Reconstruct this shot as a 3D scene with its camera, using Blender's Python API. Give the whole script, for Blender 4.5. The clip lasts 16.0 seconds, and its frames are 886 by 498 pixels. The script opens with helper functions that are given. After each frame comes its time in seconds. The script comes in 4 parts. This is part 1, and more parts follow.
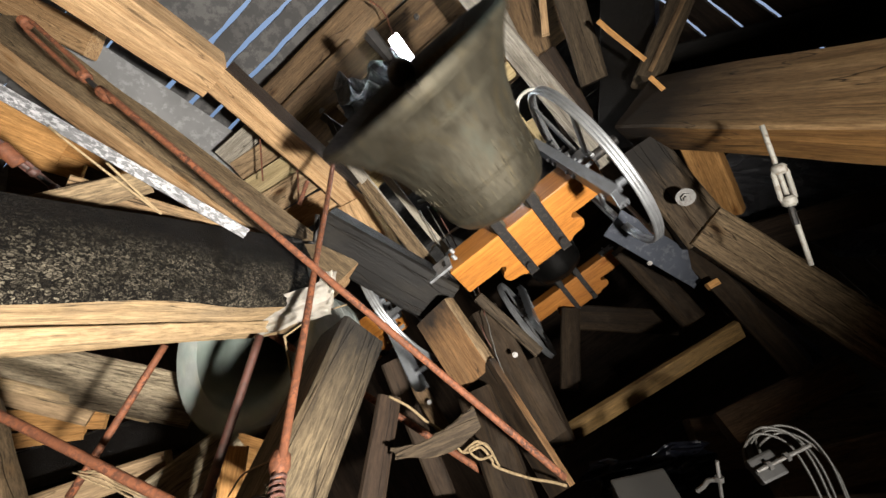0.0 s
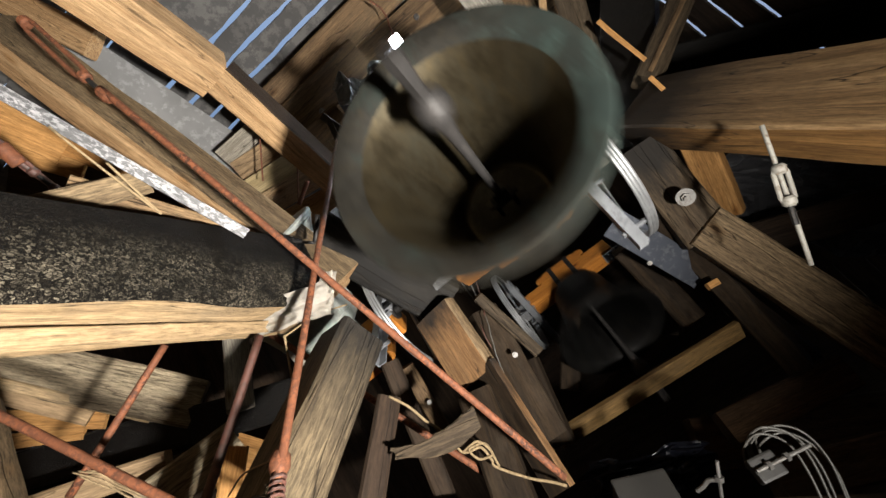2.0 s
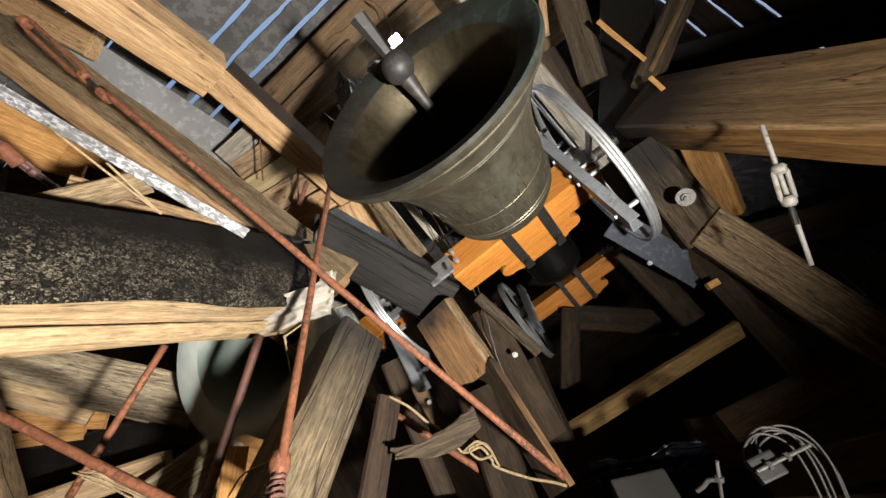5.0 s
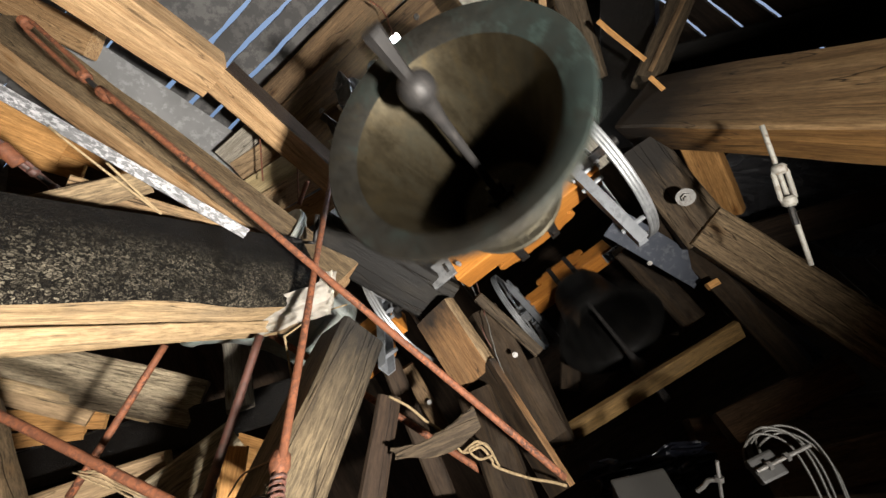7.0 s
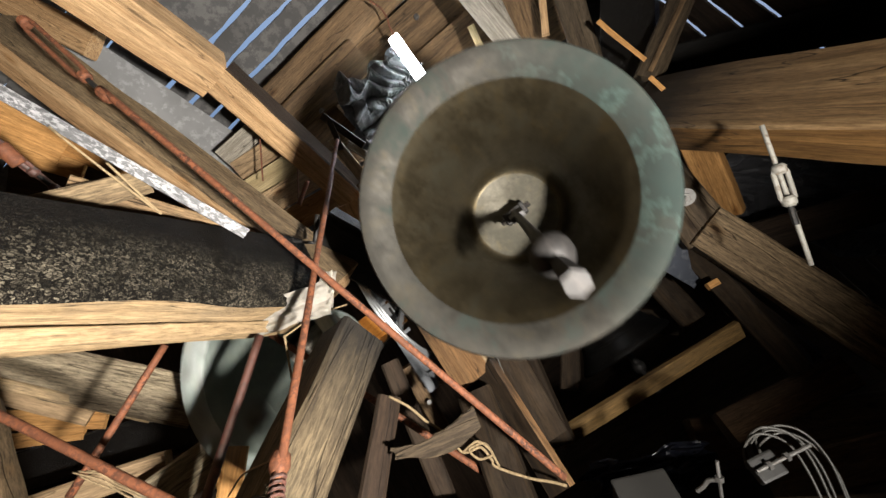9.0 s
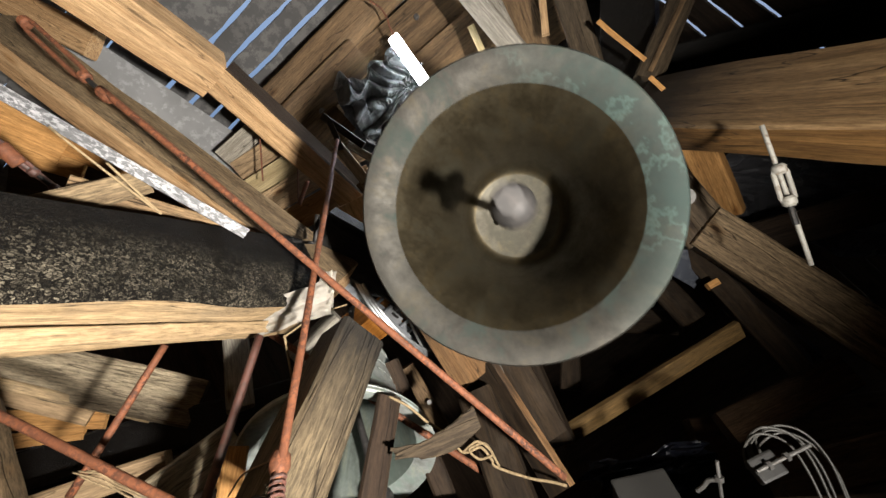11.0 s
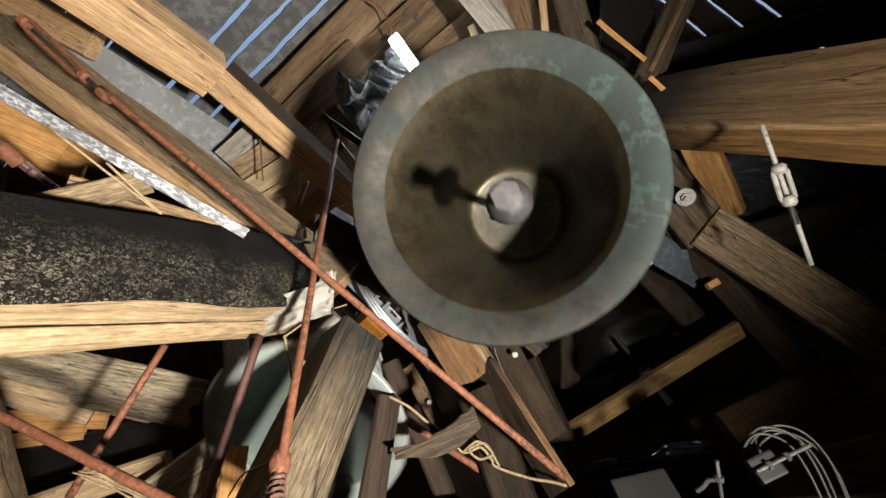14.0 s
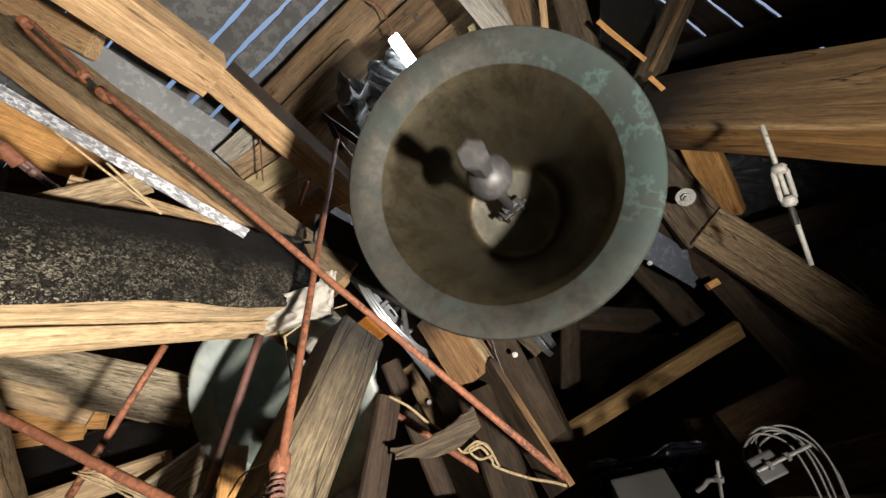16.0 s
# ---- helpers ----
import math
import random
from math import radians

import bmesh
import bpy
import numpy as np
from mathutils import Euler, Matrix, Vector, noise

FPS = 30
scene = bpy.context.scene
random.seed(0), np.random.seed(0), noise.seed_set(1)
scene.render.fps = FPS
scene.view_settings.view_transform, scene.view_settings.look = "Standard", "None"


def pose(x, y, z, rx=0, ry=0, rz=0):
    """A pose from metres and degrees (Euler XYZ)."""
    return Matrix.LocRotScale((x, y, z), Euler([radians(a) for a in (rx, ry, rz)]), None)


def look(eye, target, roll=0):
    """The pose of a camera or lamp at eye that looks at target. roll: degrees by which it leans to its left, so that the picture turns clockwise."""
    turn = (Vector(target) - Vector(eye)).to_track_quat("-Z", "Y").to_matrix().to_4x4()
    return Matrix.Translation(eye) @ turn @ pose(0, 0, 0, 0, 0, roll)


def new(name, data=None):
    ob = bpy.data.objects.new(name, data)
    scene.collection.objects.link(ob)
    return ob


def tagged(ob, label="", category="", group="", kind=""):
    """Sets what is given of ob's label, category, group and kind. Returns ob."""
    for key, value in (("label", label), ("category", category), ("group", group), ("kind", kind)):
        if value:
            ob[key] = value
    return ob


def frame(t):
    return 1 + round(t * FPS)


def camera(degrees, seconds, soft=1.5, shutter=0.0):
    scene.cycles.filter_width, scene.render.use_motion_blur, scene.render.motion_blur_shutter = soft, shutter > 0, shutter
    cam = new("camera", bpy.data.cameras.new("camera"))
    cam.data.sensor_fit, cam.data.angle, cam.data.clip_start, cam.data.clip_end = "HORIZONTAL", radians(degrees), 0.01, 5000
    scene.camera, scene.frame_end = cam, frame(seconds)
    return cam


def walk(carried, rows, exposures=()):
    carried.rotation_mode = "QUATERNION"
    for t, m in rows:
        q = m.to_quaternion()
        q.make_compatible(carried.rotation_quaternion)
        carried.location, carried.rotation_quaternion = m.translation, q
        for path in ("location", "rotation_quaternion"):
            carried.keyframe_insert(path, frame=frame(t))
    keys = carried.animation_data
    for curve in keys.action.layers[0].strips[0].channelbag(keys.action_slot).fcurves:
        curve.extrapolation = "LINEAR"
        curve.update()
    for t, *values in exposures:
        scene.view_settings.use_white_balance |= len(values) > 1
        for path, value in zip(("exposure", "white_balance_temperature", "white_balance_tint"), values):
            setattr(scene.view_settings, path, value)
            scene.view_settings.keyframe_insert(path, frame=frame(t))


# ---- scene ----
cam = camera(95.948, 16.0, soft=1.5, shutter=0.8)
EYE = pose(0.0, 0.0, 1.3, -172.524, -18.805, 36.039)
walk(cam, [(0.0, EYE), (16.0, EYE)], exposures=[(0.0, 0.0), (16.0, 0.0)])

# ---- light: dim daylight behind the roof boards, a work lamp below, a tube lamp above ----
sky_world = bpy.data.worlds.new("sky")
scene.world = sky_world
sky_world.use_nodes = True
sky_nodes = sky_world.node_tree
sky = sky_nodes.nodes.new("ShaderNodeTexSky")
sky.sky_type, sky.sun_disc = "NISHITA", False
sky.sun_elevation, sky.sun_rotation = radians(28), radians(140)
sky_nodes.links.new(sky.outputs[0], sky_nodes.nodes["Background"].inputs[0])
sky_nodes.nodes["Background"].inputs[1].default_value = 0.15

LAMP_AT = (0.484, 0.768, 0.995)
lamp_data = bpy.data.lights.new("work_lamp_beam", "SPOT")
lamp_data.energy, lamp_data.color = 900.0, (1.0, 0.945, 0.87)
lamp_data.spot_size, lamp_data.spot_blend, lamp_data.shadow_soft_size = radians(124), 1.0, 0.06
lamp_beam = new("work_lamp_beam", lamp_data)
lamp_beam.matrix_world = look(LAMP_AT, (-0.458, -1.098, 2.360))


# ---- materials ----
def material(name, rough=0.7, metal=0.0):
    m = bpy.data.materials.new(name)
    m.use_nodes = True
    t = m.node_tree
    b = t.nodes["Principled BSDF"]
    b.inputs["Roughness"].default_value, b.inputs["Metallic"].default_value = rough, metal
    return m, t, b


def node(t, kind, **values):
    n = t.nodes.new(kind)
    for key, value in values.items():
        n.inputs[key].default_value = value
    return n


def coords(t, scale, spread=7.0):
    """Object space, shifted by each object's own random number, then scaled."""
    at, info = t.nodes.new("ShaderNodeTexCoord"), t.nodes.new("ShaderNodeObjectInfo")
    mul, add = t.nodes.new("ShaderNodeMath"), t.nodes.new("ShaderNodeVectorMath")
    mul.operation, mul.inputs[1].default_value, add.operation = "MULTIPLY", spread, "ADD"
    t.links.new(info.outputs["Random"], mul.inputs[0])
    t.links.new(at.outputs["Object"], add.inputs[0])
    t.links.new(mul.outputs[0], add.inputs[1])
    mp = t.nodes.new("ShaderNodeMapping")
    mp.inputs["Scale"].default_value = scale
    t.links.new(add.outputs[0], mp.inputs["Vector"])
    return mp.outputs[0]


def ramp(t, source, stops):
    r = t.nodes.new("ShaderNodeValToRGB")
    while len(r.color_ramp.elements) < len(stops):
        r.color_ramp.elements.new(0.5)
    for e, (p, c) in zip(r.color_ramp.elements, stops):
        e.position, e.color = p, (*c, 1)
    t.links.new(source, r.inputs[0])
    return r.outputs[0]


def grey(v):
    return (v, v, v)


def mixed(t, kind, fac, one, two):
    m = t.nodes.new("ShaderNodeMix")
    m.data_type, m.blend_type = "RGBA", kind
    for sock, val in ((m.inputs[0], fac), (m.inputs[6], one), (m.inputs[7], two)):
        if isinstance(val, (int, float)):
            sock.default_value = val
        elif isinstance(val, tuple):
            sock.default_value = (*val, 1)
        else:
            t.links.new(val, sock)
    return m.outputs[2]


def wood(name, light, dark, rough=0.75, crack=0.5, stain=(0.06, 0.045, 0.03), stains=0.35, relief=0.5, pit=0.55, dark_span=None):
    """Grain along the local x axis: long fibres, growth bands, knots, dirt and drying cracks; the timber's start can be
    darkened, fading out between two x.
    """
    m, t, b = material(name, rough)
    b.inputs["Specular IOR Level"].default_value = 0.16
    fine = node(t, "ShaderNodeTexNoise", Scale=1.0, Detail=9.0, Roughness=0.7)
    t.links.new(coords(t, (7, 130, 130)), fine.inputs["Vector"])
    wide = node(t, "ShaderNodeTexNoise", Scale=1.0, Detail=4.0, Roughness=0.55, Distortion=0.9)
    t.links.new(coords(t, (0.9, 21, 21)), wide.inputs["Vector"])
    blot = node(t, "ShaderNodeTexNoise", Scale=1.0, Detail=7.0, Roughness=0.72)
    t.links.new(coords(t, (3.2, 8, 8)), blot.inputs["Vector"])
    splits = node(t, "ShaderNodeTexNoise", Scale=1.0, Detail=3.0, Roughness=0.5, Distortion=0.25)
    t.links.new(coords(t, (0.8, 13, 13), 19.0), splits.inputs["Vector"])
    pits = node(t, "ShaderNodeTexNoise", Scale=1.0, Detail=8.0, Roughness=0.78)
    t.links.new(coords(t, (22, 170, 170), 11.0), pits.inputs["Vector"])
    knot = node(t, "ShaderNodeTexVoronoi", Scale=1.0)
    t.links.new(coords(t, (2.6, 7, 7), 5.0), knot.inputs["Vector"])
    tone = node(t, "ShaderNodeTexNoise", Scale=1.0, Detail=2.0)
    t.links.new(coords(t, (1.3, 4, 4), 23.0), tone.inputs["Vector"])
    base = mixed(t, "MIX", ramp(t, wide.outputs[0], [(0.3, grey(0)), (0.68, grey(1))]), dark, light)
    base = mixed(t, "MULTIPLY", 0.8, base, ramp(t, tone.outputs[0], [(0.3, (0.72, 0.70, 0.68)), (0.7, (1.14, 1.10, 1.02))]))
    base = mixed(t, "MULTIPLY", pit, base, ramp(t, pits.outputs[0], [(0.34, grey(0.25)), (0.60, grey(1.2))]))
    base = mixed(t, "MULTIPLY", 0.65, base, ramp(t, fine.outputs[0], [(0.30, grey(0.35)), (0.60, grey(1.15))]))
    base = mixed(t, "MULTIPLY", 1.0, base, ramp(t, knot.outputs["Distance"], [(0.05, (0.30, 0.22, 0.16)), (0.085, (0.75, 0.66, 0.56)), (0.16, grey(1))]))
    spots = ramp(t, blot.outputs[0], [(0.5, grey(0)), (0.74, grey(stains))])
    base = mixed(t, "MIX", spots, base, stain)
    lines = ramp(t, splits.outputs[0], [(0.494, grey(0)), (0.5, grey(crack)), (0.506, grey(0))])
    base = mixed(t, "MIX", lines, base, (0.012, 0.009, 0.007))
    if dark_span:
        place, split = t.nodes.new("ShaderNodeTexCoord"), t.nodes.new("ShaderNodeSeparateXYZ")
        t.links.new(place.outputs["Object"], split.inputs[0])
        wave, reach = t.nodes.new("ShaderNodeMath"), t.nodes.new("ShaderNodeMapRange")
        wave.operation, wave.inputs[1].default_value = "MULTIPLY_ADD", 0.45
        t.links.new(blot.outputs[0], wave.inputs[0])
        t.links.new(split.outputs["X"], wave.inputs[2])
        for key, value in zip(range(1, 5), (dark_span[0] + 0.22, dark_span[1] + 0.22, 0.93, 0.0)):
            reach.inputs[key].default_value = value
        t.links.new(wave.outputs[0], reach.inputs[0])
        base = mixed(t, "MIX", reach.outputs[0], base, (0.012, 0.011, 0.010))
    t.links.new(base, b.inputs["Base Color"])
    height = mixed(t, "MIX", 0.35, fine.outputs[0], wide.outputs[0])
    height = mixed(t, "MIX", 0.45, height, pits.outputs[0])
    height = mixed(t, "SUBTRACT", 1.0, height, lines)
    bump = node(t, "ShaderNodeBump", Strength=relief, Distance=0.005)
    t.links.new(height, bump.inputs["Height"])
    t.links.new(bump.outputs[0], b.inputs["Normal"])
    return m


def crust(name, base, grain, size, band=None, gloss=0.2, rough=0.8, amount=0.5):
    """A burnt or tarred face broken into small cracked scales; paler scales gather in patches, and in a band of local y."""
    m, t, b = material(name, rough)
    b.inputs["Specular IOR Level"].default_value = gloss
    warp = node(t, "ShaderNodeTexNoise", Scale=28.0, Detail=4.0, Roughness=0.6)
    t.links.new(coords(t, (1, 1, 1)), warp.inputs["Vector"])
    cell = node(t, "ShaderNodeTexVoronoi", Scale=size)
    cell.feature = "DISTANCE_TO_EDGE"
    scale = node(t, "ShaderNodeTexVoronoi", Scale=size)
    bent = t.nodes.new("ShaderNodeVectorMath")
    bent.operation = "MULTIPLY_ADD"
    bent.inputs[1].default_value = (0.035, 0.035, 0.035)
    t.links.new(warp.outputs["Color"], bent.inputs[0])
    t.links.new(coords(t, (0.75, 1, 1)), bent.inputs[2])
    for one in (cell, scale):
        t.links.new(bent.outputs[0], one.inputs["Vector"])
    patch = node(t, "ShaderNodeTexNoise", Scale=9.0, Detail=6.0, Roughness=0.75)
    t.links.new(coords(t, (0.7, 1, 1), 3.0), patch.inputs["Vector"])
    dust = node(t, "ShaderNodeTexNoise", Scale=260.0, Detail=5.0, Roughness=0.7)
    t.links.new(coords(t, (1, 1, 1), 5.0), dust.inputs["Vector"])
    shown = ramp(t, cell.outputs["Distance"], [(0.03, grey(0)), (0.16, grey(1))])
    some = ramp(t, scale.outputs["Color"], [(0.25, grey(0.05)), (0.75, grey(1))])
    where = ramp(t, patch.outputs[0], [(0.58 - amount * 0.22, grey(0.02)), (0.66 - amount * 0.12, grey(1))])
    both = mixed(t, "MULTIPLY", 1.0, mixed(t, "MULTIPLY", 1.0, shown, some), where)
    both = mixed(t, "MULTIPLY", 0.8, both, ramp(t, dust.outputs[0], [(0.35, grey(0.15)), (0.6, grey(1))]))
    if band:
        place, split = t.nodes.new("ShaderNodeTexCoord"), t.nodes.new("ShaderNodeSeparateXYZ")
        t.links.new(place.outputs["Object"], split.inputs[0])
        wave, reach = t.nodes.new("ShaderNodeMath"), t.nodes.new("ShaderNodeMapRange")
        wave.operation, wave.inputs[1].default_value = "MULTIPLY_ADD", 0.10
        t.links.new(patch.outputs[0], wave.inputs[0])
        t.links.new(split.outputs["Y"], wave.inputs[2])
        for key, value in zip(range(1, 5), (band[0] + 0.05, band[1] + 0.05, 1.0, 0.04)):
            reach.inputs[key].default_value = value
        t.links.new(wave.outputs[0], reach.inputs[0])
        both = mixed(t, "MULTIPLY", 1.0, both, reach.outputs[0])
    shade = mixed(t, "MULTIPLY", 0.9, base, ramp(t, warp.outputs[0], [(0.3, (0.5, 0.45, 0.42)), (0.7, (1.7, 1.45, 1.25))]))
    t.links.new(mixed(t, "MIX", both, shade, grain), b.inputs["Base Color"])
    height = mixed(t, "ADD", 0.6, shown, patch.outputs[0])
    height = mixed(t, "ADD", 0.4, height, dust.outputs[0])
    bump = node(t, "ShaderNodeBump", Strength=0.9, Distance=0.004)
    t.links.new(height, bump.inputs["Height"])
    t.links.new(bump.outputs[0], b.inputs["Normal"])
    return m


def flecked(name, base, fleck, amount, rough=0.6, metal=0.0, size=40.0, relief=0.4, stretch=(1, 1, 1), gloss=0.5):
    """A plain coat with flecks, grime and a broken surface."""
    m, t, b = material(name, rough, metal)
    b.inputs["Specular IOR Level"].default_value = gloss
    n1 = node(t, "ShaderNodeTexNoise", Scale=size, Detail=7.0, Roughness=0.7)
    t.links.new(coords(t, stretch), n1.inputs["Vector"])
    n2 = node(t, "ShaderNodeTexNoise", Scale=size / 7, Detail=4.0, Roughness=0.6)
    t.links.new(coords(t, stretch, 3.0), n2.inputs["Vector"])
    spots = ramp(t, n1.outputs[0], [(0.60 - amount * 0.25, grey(0)), (0.66 - amount * 0.2, grey(1))])
    patch = ramp(t, n2.outputs[0], [(0.35, grey(0.25)), (0.65, grey(1))])
    both = mixed(t, "MULTIPLY", 1.0, spots, patch)
    shade = mixed(t, "MULTIPLY", 0.7, base, ramp(t, n2.outputs[0], [(0.25, grey(0.5)), (0.75, grey(1.25))]))
    t.links.new(mixed(t, "MIX", both, shade, fleck), b.inputs["Base Color"])
    bump = node(t, "ShaderNodeBump", Strength=relief, Distance=0.003)
    t.links.new(n1.outputs[0], bump.inputs["Height"])
    t.links.new(bump.outputs[0], b.inputs["Normal"])
    return m


def bronze(name, base, patina, amount, rough=0.42, metal=0.75, side=None):
    """Cast bronze with patina in patches and runs down the flank; side is a direction in plan on which verdigris has spread."""
    m, t, b = material(name, rough, metal)
    n1 = node(t, "ShaderNodeTexNoise", Scale=1.0, Detail=8.0, Roughness=0.7, Distortion=0.4)
    t.links.new(coords(t, (7, 7, 3)), n1.inputs["Vector"])
    n2 = node(t, "ShaderNodeTexNoise", Scale=60.0, Detail=6.0, Roughness=0.7)
    t.links.new(coords(t, (1, 1, 1)), n2.inputs["Vector"])
    runs = node(t, "ShaderNodeTexNoise", Scale=1.0, Detail=6.0, Roughness=0.65, Distortion=0.5)
    t.links.new(coords(t, (16, 16, 2.2), 13.0), runs.inputs["Vector"])
    green = ramp(t, n1.outputs[0], [(0.62 - amount * 0.3, grey(0)), (0.74 - amount * 0.2, grey(1))])
    shade = mixed(t, "MULTIPLY", 0.6, base, ramp(t, n2.outputs[0], [(0.3, grey(0.55)), (0.7, grey(1.15))]))
    shade = mixed(t, "MULTIPLY", 0.75, shade, ramp(t, runs.outputs[0], [(0.3, (0.55, 0.52, 0.48)), (0.52, grey(1)), (0.7, (1.35, 1.22, 0.95))]))
    colour = mixed(t, "MIX", green, shade, patina)
    dull = ramp(t, n1.outputs[0], [(0.4, grey(rough)), (0.7, grey(min(1, rough + 0.3)))])
    if side:
        place, dot, reach = t.nodes.new("ShaderNodeTexCoord"), t.nodes.new("ShaderNodeVectorMath"), t.nodes.new("ShaderNodeMapRange")
        dot.operation, dot.inputs[1].default_value = "DOT_PRODUCT", (*side, 0.0)
        t.links.new(place.outputs["Object"], dot.inputs[0])
        for key, value in zip(range(1, 5), (0.08, 0.34, 0.0, 1.0)):
            reach.inputs[key].default_value = value
        t.links.new(dot.outputs["Value"], reach.inputs[0])
        cloud = node(t, "ShaderNodeTexNoise", Scale=3.6, Detail=8.0, Roughness=0.62)
        t.links.new(place.outputs["Object"], cloud.inputs["Vector"])
        film = mixed(t, "MULTIPLY", 1.0, reach.outputs[0], ramp(t, cloud.outputs[0], [(0.38, grey(0.10)), (0.62, grey(0.75))]))
        colour = mixed(t, "MIX", film, colour, (0.026, 0.041, 0.037))
        vein = mixed(t, "MULTIPLY", 1.0, reach.outputs[0], ramp(t, cloud.outputs[0], [(0.535, grey(0)), (0.550, grey(0.3)), (0.568, grey(0))]))
        colour = mixed(t, "MIX", vein, colour, (0.085, 0.14, 0.122))
        dull = mixed(t, "MIX", film, dull, grey(0.8))
    t.links.new(colour, b.inputs["Base Color"])
    t.links.new(dull, b.inputs["Roughness"])
    bump = node(t, "ShaderNodeBump", Strength=0.25, Distance=0.002)
    t.links.new(n2.outputs[0], bump.inputs["Height"])
    t.links.new(bump.outputs[0], b.inputs["Normal"])
    return m


def glow(name, color, strength):
    m, t, b = material(name, 0.4)
    b.inputs["Base Color"].default_value = (0.8, 0.8, 0.8, 1)
    b.inputs["Emission Color"].default_value = (*color, 1)
    b.inputs["Emission Strength"].default_value = strength
    return m


wood_light = wood("wood_light", (0.60, 0.405, 0.225), (0.36, 0.215, 0.105), crack=0.6, stains=0.35, stain=(0.16, 0.09, 0.045), pit=0.5)
wood_cream = wood("wood_cream", (0.42, 0.31, 0.18), (0.23, 0.16, 0.09), crack=0.7, stains=0.5, stain=(0.14, 0.115, 0.085), pit=0.8)
wood_pale_grey = wood("wood_pale_grey", (0.38, 0.32, 0.225), (0.20, 0.16, 0.11), crack=0.7, stains=0.5, relief=0.9, pit=0.9)
wood_tie = wood("wood_tie", (0.36, 0.235, 0.12), (0.15, 0.09, 0.042), crack=1.0, stains=0.5, dark_span=(0.30, 0.95))
wood_tie_lit = wood("wood_tie_lit", (0.40, 0.22, 0.08), (0.15, 0.078, 0.03), crack=0.8, stains=0.4, dark_span=(0.2, 0.6))
wood_rough = wood("wood_rough", (0.16, 0.124, 0.076), (0.055, 0.041, 0.026), crack=0.8, stain=(0.028, 0.022, 0.016), stains=0.9, relief=1.0, pit=1.0, dark_span=(0.02, 0.36))
wood_split = wood("wood_split", (0.42, 0.30, 0.18), (0.20, 0.135, 0.078), crack=0.8, stains=0.45)
wood_sap = wood("wood_sap", (0.22, 0.125, 0.058), (0.10, 0.054, 0.026), crack=0.8, stains=0.4, dark_span=(0.0, 0.16))
wood_grey_brown = wood("wood_grey_brown", (0.26, 0.175, 0.095), (0.12, 0.078, 0.042), crack=0.9, stains=0.5, relief=0.8, pit=0.9)
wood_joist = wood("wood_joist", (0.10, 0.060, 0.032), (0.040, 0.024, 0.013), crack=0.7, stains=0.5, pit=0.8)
wood_grey = wood("wood_grey", (0.24, 0.175, 0.105), (0.085, 0.058, 0.034), crack=0.9, stains=0.7, relief=0.9, pit=1.0)
wood_weathered = wood("wood_weathered", (0.22, 0.165, 0.10), (0.10, 0.07, 0.042), crack=0.9, stains=0.5, relief=0.9, pit=1.0)
wood_silver = wood("wood_silver", (0.40, 0.375, 0.325), (0.21, 0.19, 0.16), crack=0.7, stains=0.25)
wood_brown = wood("wood_brown", (0.18, 0.118, 0.064), (0.075, 0.047, 0.026), crack=0.9, stains=0.5)
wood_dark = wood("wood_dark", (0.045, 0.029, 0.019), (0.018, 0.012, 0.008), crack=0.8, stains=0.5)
wood_black = wood("wood_black", (0.012, 0.011, 0.010), (0.004, 0.0036, 0.0032), rough=0.55, crack=0.6, stains=0.35, stain=(0.04, 0.033, 0.023), relief=0.9, pit=0.9)
wood_umber = wood("wood_umber", (0.080, 0.060, 0.038), (0.028, 0.020, 0.013), crack=0.9, stains=0.6, relief=0.8, pit=0.9)
wood_plate = wood("wood_plate", (0.11, 0.080, 0.050), (0.036, 0.026, 0.017), crack=0.9, stains=0.6, relief=0.8, pit=0.9, dark_span=(0.08, 0.30))
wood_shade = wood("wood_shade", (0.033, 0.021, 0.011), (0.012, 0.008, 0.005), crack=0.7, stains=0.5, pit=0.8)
wood_orange = wood("wood_orange", (0.58, 0.32, 0.12), (0.36, 0.18, 0.06), crack=0.5, stains=0.2)
wood_yellow = wood("wood_yellow", (0.44, 0.355, 0.20), (0.33, 0.255, 0.135), crack=0.2, stains=0.2, relief=0.25, pit=0.3)
wood_yellowbrown = wood("wood_yellowbrown", (0.22, 0.14, 0.055), (0.12, 0.072, 0.028), crack=0.4, stains=0.4)
varnish = wood("varnish", (0.46, 0.19, 0.040), (0.33, 0.125, 0.024), rough=0.4, crack=0.1, stains=0.15, relief=0.12, pit=0.25)
tar_crust = crust("tar_crust", (0.003, 0.0026, 0.0022), (0.15, 0.13, 0.095), 190.0, band=(-0.045, 0.030), gloss=0.10, amount=0.8)
char_crust = crust("char_crust", (0.0036, 0.0034, 0.0033), (0.016, 0.0155, 0.015), 120.0, gloss=0.34, rough=0.40, amount=0.4)
roof_grey = flecked("roof_grey", (0.085, 0.083, 0.082), (0.15, 0.145, 0.14), 0.5, rough=0.85, size=12.0, relief=0.7)
roof_grey_lit = flecked("roof_grey_lit", (0.24, 0.24, 0.24), (0.36, 0.36, 0.36), 0.3, rough=0.8, size=14.0, relief=0.5)
zinc = flecked("zinc", (0.06, 0.06, 0.062), (0.27, 0.27, 0.275), 0.5, rough=0.42, metal=0.4, size=120.0, stretch=(0.5, 1, 1), relief=0.9)
galvanised = flecked("galvanised", (0.36, 0.37, 0.38), (0.22, 0.225, 0.23), 0.4, rough=0.45, metal=0.7, size=30.0, relief=0.15)
